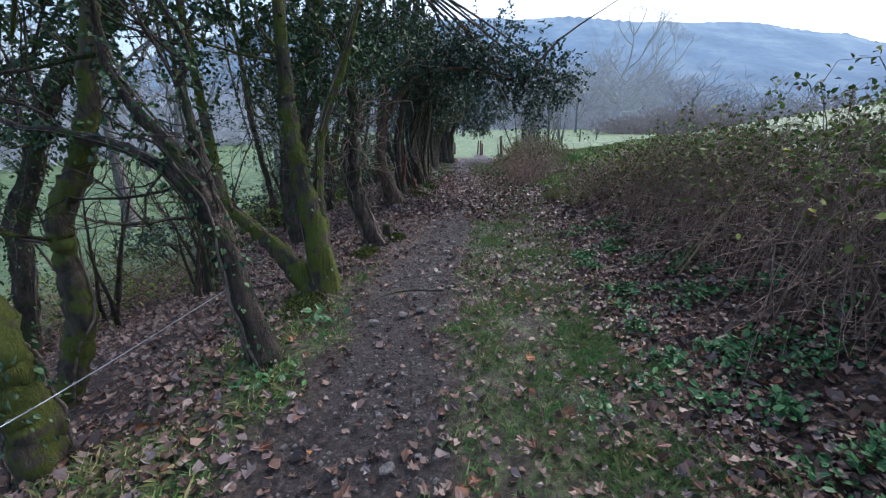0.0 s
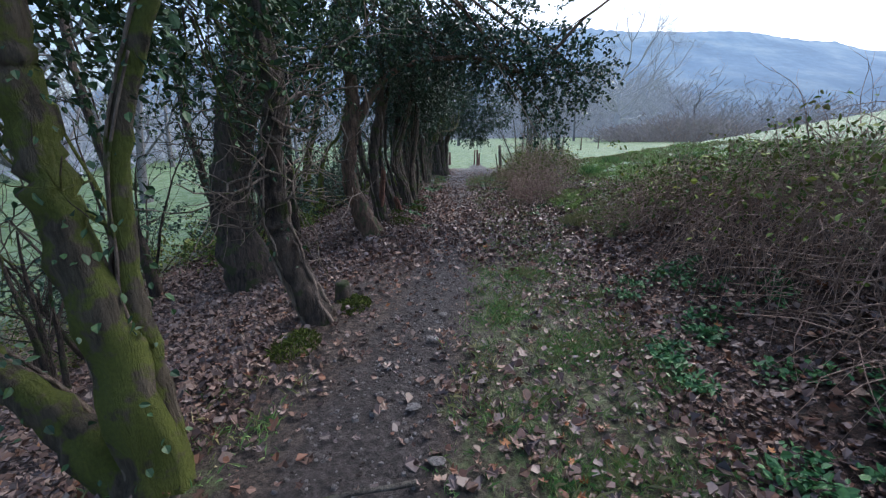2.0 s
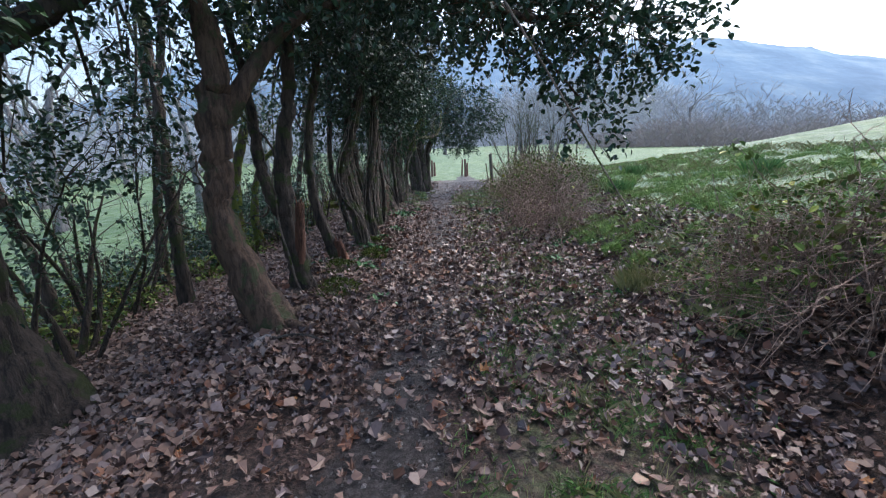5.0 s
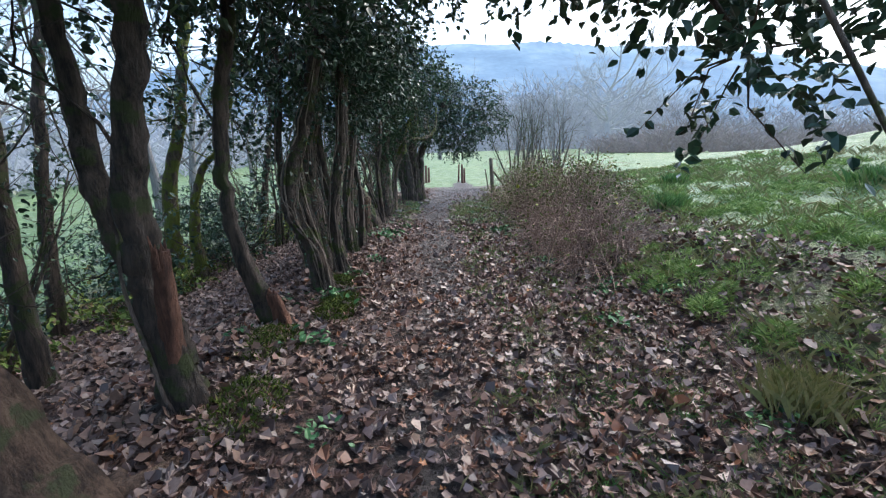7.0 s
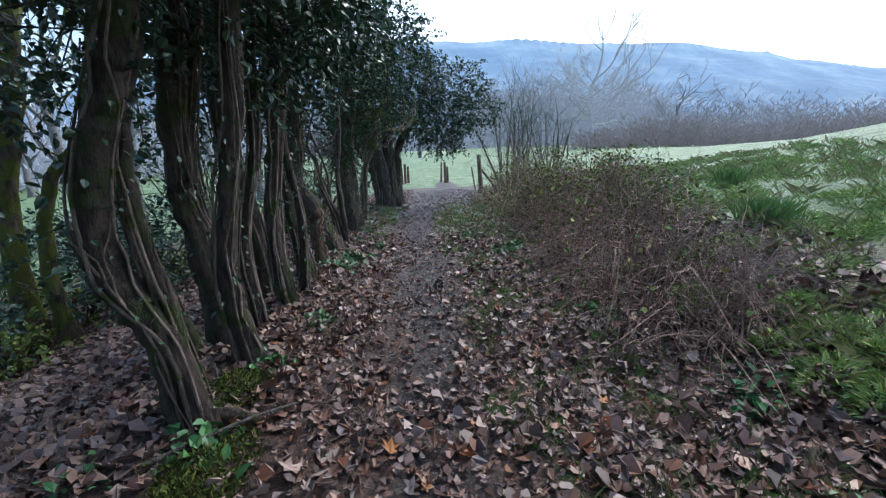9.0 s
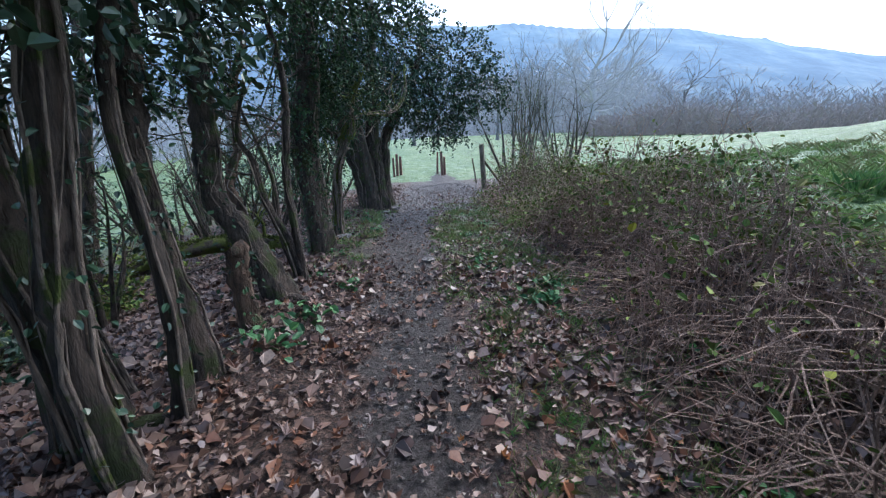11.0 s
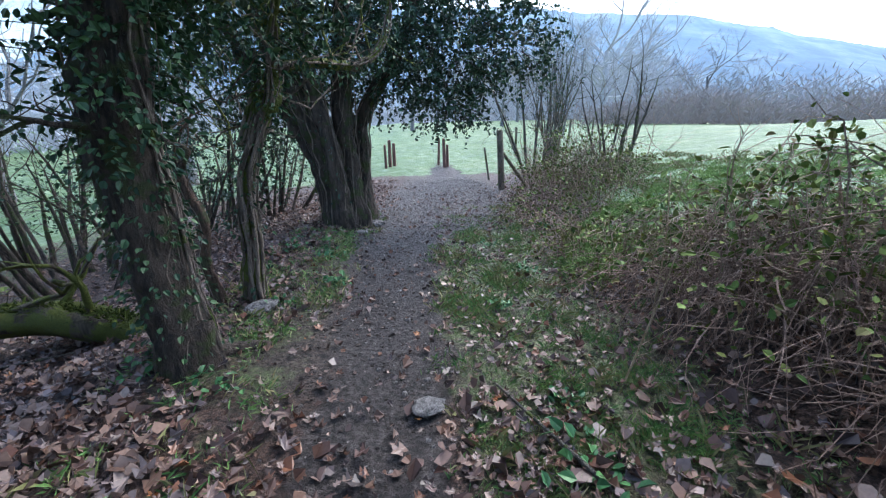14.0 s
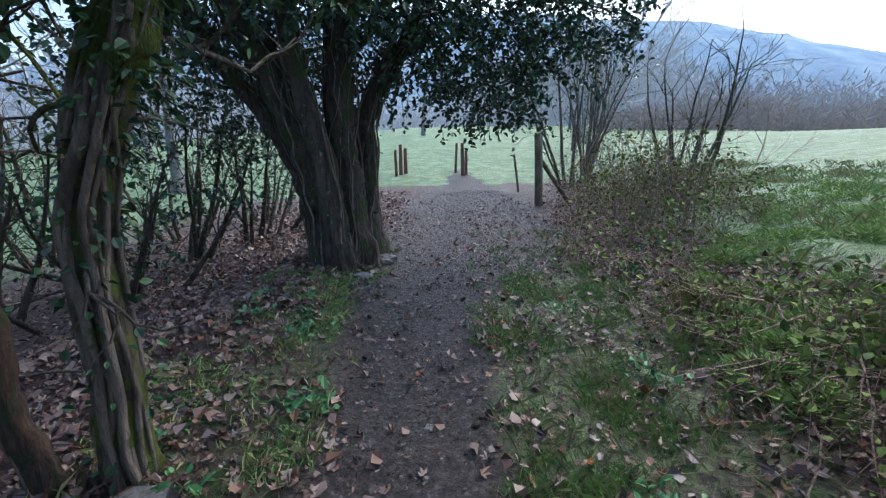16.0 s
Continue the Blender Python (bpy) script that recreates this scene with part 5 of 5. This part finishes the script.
def build_grass():
    heap, dry, bank = Heap(), Heap(), Heap()

    def chance(x, y):
        mud, litter, grass, field = covers(x, y)
        return min(1.0, grass * (1 - field * 0.4) * (1 - min(1, mud)) * (0.12 + 2.2 * max(0.0, noise.noise((x * 2.2, y * 2.2, 2)) + 0.05)))

    def tufts(heap, pts, per, length, width, spread):
        n = len(pts)
        z = ground_z(pts)
        at = np.repeat(np.c_[pts, z - 0.005], per, 0) + np.c_[rng.normal(0, spread, (n * per, 2)), np.zeros(n * per)]
        way = np.c_[rng.normal(0, 0.45, (n * per, 2)), np.ones(n * per)]
        way /= np.linalg.norm(way, axis=1)[:, None]
        blades(heap, at, way, rng.uniform(0.5, 1.2, n * per) * np.repeat(length * rng.uniform(0.6, 1.3, n), per), width)

    tufts(heap, scatter(7500, chance, -2.5, 3.2, 0.5, 24), 8, 0.062, 0.0035, 0.035)
    tufts(dry, scatter(1500, chance, -2.5, 3.2, 0.5, 24), 7, 0.1, 0.003, 0.045)
    slope = lambda x, y: smooth(2.1 if y < 13 else 2.6, 2.8 if y < 13 else 3.6, x - path_x(y)) * smooth(8.2, 9.0, y) * max(0.05, 0.4 + noise.noise((x * 0.8, y * 0.8, 6)))
    tufts(bank, scatter(4200, slope, 2.4, 9, 8, 28), 8, 0.085, 0.005, 0.06)
    tufts(dry, scatter(1400, slope, 2.8, 10, 8, 30), 9, 0.17, 0.005, 0.07)
    tagged(heap.done("grass", GRASS), "short green grass tufts along path and bank", "grass", kind="stuff")
    tagged(bank.done("bank_grass", HUMMOCK), "pale frosted grass tufts on the sloping meadow", "grass", kind="stuff")
    tagged(dry.done("dry_grass", GRASS_DRY), "dry straw-tinged grass tufts along path and bank", "grass", kind="stuff")


def tussock(x, y, tall, n, mat, label):
    heap = Heap()
    at = np.c_[rng.normal(x, 0.1, n), rng.normal(y, 0.1, n), np.full(n, height(x, y) - 0.02)]
    way = np.c_[rng.normal(0, 0.17, (n, 2)), np.ones(n)]
    way /= np.linalg.norm(way, axis=1)[:, None]
    blades(heap, at, way, rng.uniform(0.35, 1.0, n) * tall, 0.0018)
    return tagged(heap.done("rush_tussock", mat), label, "grass tuft", "tussocks on the bank")


for x, y, tall, mat in ((4.5, 14.2, 0.42, GRASS), (6.8, 13.2, 0.45, GRASS), (2.75, 9.9, 0.35, GRASS_DRY), (6.0, 16.5, 0.4, GRASS), (3.4, 20.9, 0.4, GRASS_DRY), (3.9, 9.0, 0.3, GRASS_DRY)):
    tussock(x, y, tall * 0.85, 900, mat, "dense green tussock of rushes and grass on the bank")


def herb(heap, x, y, n, size):
    xy = np.c_[rng.normal(x, size * 1.3, n), rng.normal(y, size * 1.3, n)]
    a = rng.uniform(0, 6.3, n)
    leaves(heap, np.c_[xy, ground_z(xy) + rng.uniform(0.01, 0.07, n)], np.c_[np.cos(a), np.sin(a), rng.uniform(0.1, 1.0, n)], rng.uniform(0.6, 1.2, n) * size, LEAF, 0.5)


herbs = Heap()


for x, y, n, s in ((-1.15, 2.3, 26, 0.09), (-1.0, 3.2, 18, 0.08), (1.9, 1.9, 60, 0.06), (2.2, 2.6, 70, 0.06), (2.4, 3.4, 60, 0.06), (1.6, 3.0, 40, 0.05), (2.5, 4.6, 40, 0.06), (2.6, 5.6, 30, 0.07), (1.9, 5.2, 30, 0.05), (2.7, 6.8, 30, 0.06), (0.9, 2.0, 40, 0.05), (1.3, 2.2, 40, 0.05),
                   (-0.5, 12.1, 40, 0.09), (-0.35, 12.9, 30, 0.07), (-0.4, 11.0, 30, 0.07), (2.3, 11.3, 30, 0.06), (2.6, 12.2, 30, 0.07), (-0.1, 16.0, 36, 0.1), (0.1, 16.9, 30, 0.08), (-0.3, 15.5, 30, 0.1), (2.1, 16.1, 40, 0.1), (2.4, 16.5, 34, 0.09), (1.8, 17.4, 26, 0.08), (0.3, 20.0, 40, 0.06), (0.1, 20.8, 40, 0.06), (1.9, 19.2, 40, 0.05), (2.4, 20.1, 40, 0.06), (3.3, 21.9, 50, 0.07), (4.0, 22.6, 50, 0.08), (-0.2, 13.6, 24, 0.06), (-0.1, 9.9, 20, 0.06)):
    herb(herbs, x, y, n, s)
for k in range(60):
    y = rng.uniform(0.7, 7.0)
    herb(herbs, path_x(y) + rng.uniform(1.9, 3.2), y, 60, 0.05)
for k in range(22):
    y = rng.uniform(9.5, 22)
    herb(herbs, path_x(y) + rng.choice((rng.uniform(-1.7, -0.9), rng.uniform(1.0, 2.4))), y, 26, 0.055)
tagged(herbs.done("ground_herbs", HERB), "fresh green herb and ivy leaves on the ground", "plants", kind="stuff")


def moss(heap, x, y, r):
    n = 900
    a, q = rng.uniform(0, 6.3, n), np.sqrt(rng.uniform(0, 1, n)) * r
    xy = np.c_[x + np.cos(a) * q, y + np.sin(a) * q * 1.4]
    at = np.c_[xy, ground_z(xy) + 0.06 * (1 - (q / r) ** 2)]
    blades(heap, at, np.c_[rng.normal(0, 0.4, (n, 2)), np.ones(n)], rng.uniform(0.02, 0.045, n), 0.006)


mosses = Heap()


for x, y, r in ((-0.62, 10.15, 0.25), (-0.75, 11.0, 0.25), (-0.4, 12.0, 0.22), (-1.05, 5.3, 0.2), (-0.75, 6.15, 0.18), (-1.35, 3.6, 0.22), (-0.5, 12.65, 0.2), (-0.4, 11.7, 0.2)):
    moss(mosses, x, y, r)
tagged(mosses.done("moss", MOSS), "yellow-green moss cushions at the foot of trees", "moss", kind="stuff")


def hummock(heap, x, y, r, tall, n):
    """A soft mound of moss and short grass."""
    a, q = rng.uniform(0, 6.3, n), np.sqrt(rng.uniform(0, 1, n))
    xy = np.c_[x + np.cos(a) * q * r * rng.uniform(0.8, 1.3), y + np.sin(a) * q * r]
    out = np.c_[np.cos(a) * q, np.sin(a) * q, np.full(n, 0.75)] + rng.normal(0, 0.3, (n, 3))
    at = np.c_[xy, ground_z(xy) + tall * (1 - q ** 2) - 0.02]
    blades(heap, at, out / np.linalg.norm(out, axis=1)[:, None], rng.uniform(0.03, 0.085, n), 0.006)


def build_hummocks():
    heap = Heap()
    bank = lambda x, y: smooth(2.3, 3.0, x - path_x(y)) * max(0.0, 0.35 + noise.noise((x * 0.9, y * 0.9, 12))) * (1 - 0.3 * smooth(4.5, 7, x - path_x(y)))
    for x, y in scatter(250, bank, 2.6, 9.5, 9.0, 24):
        hummock(heap, x, y, rng.uniform(0.1, 0.3), rng.uniform(0.04, 0.13), 260)
    for k in range(16):
        y = rng.uniform(10.5, 14.5)
        hummock(heap, path_x(y) + 2.55 + rng.normal(0, 0.16), y, rng.uniform(0.1, 0.2), rng.uniform(0.06, 0.12), 320)
    for k in range(14):
        hummock(heap, rng.uniform(3.0, 3.9), rng.uniform(19.3, 21.2), rng.uniform(0.15, 0.3), rng.uniform(0.1, 0.25), 320)
    tagged(heap.done("grass_hummock", HUMMOCK), "soft bright green hummocks of moss and grass on the bank", "grass", kind="stuff")


def lumps(xy, scale):
    """Small uneven stones or clods lying at places xy."""
    heap = Heap()
    n = len(xy)
    z = ground_z(xy)
    cube = np.array([(-1, -1, -1), (1, -1, -1), (1, 1, -1), (-1, 1, -1), (-0.7, -0.6, 1), (0.6, -0.7, 1), (0.7, 0.6, 1), (-0.6, 0.7, 1)])
    faces = np.array([(0, 1, 5, 4), (1, 2, 6, 5), (2, 3, 7, 6), (3, 0, 4, 7), (4, 5, 6, 7)])
    size = (rng.gamma(1.6, 0.0026, (n, 1, 1)) + 0.004) * scale
    v = cube[None] * size * rng.uniform(0.6, 1.3, (n, 8, 3)) * (1.2, 1, 0.5)
    a = rng.uniform(0, 6.3, n)
    c, s = np.cos(a)[:, None], np.sin(a)[:, None]
    v = np.stack([v[..., 0] * c - v[..., 1] * s, v[..., 0] * s + v[..., 1] * c, v[..., 2]], -1) + np.c_[xy, z + 0.004][:, None]
    heap.put(v.reshape(-1, 3), (faces[None] + 8 * np.arange(n)[:, None, None]).reshape(-1, 4))
    return heap


def build_gravel():
    stones = scatter(6000, lambda x, y: covers(x, y)[0] * (1.0 if y < 8 or y > 21 else 0.35), -1.6, 3.5, 0.5, 29)
    tagged(lumps(stones, 1.0).done("gravel", STONE), "small grey stones trodden into the path", "gravel", kind="stuff")
    wet = lambda x, y: max(covers(x, y)[0], 0.7 * smooth(17, 19, y) * smooth(0.2, 0.5, path_x(y) - x))
    tagged(lumps(scatter(6000, wet, -3.5, 3.5, 0.5, 29), 1.05).done("soil_clod", CLOD), "crumbs of dark wet soil on path and bank", "soil", kind="stuff")


build_litter()
build_grass()
build_gravel()
build_hummocks()
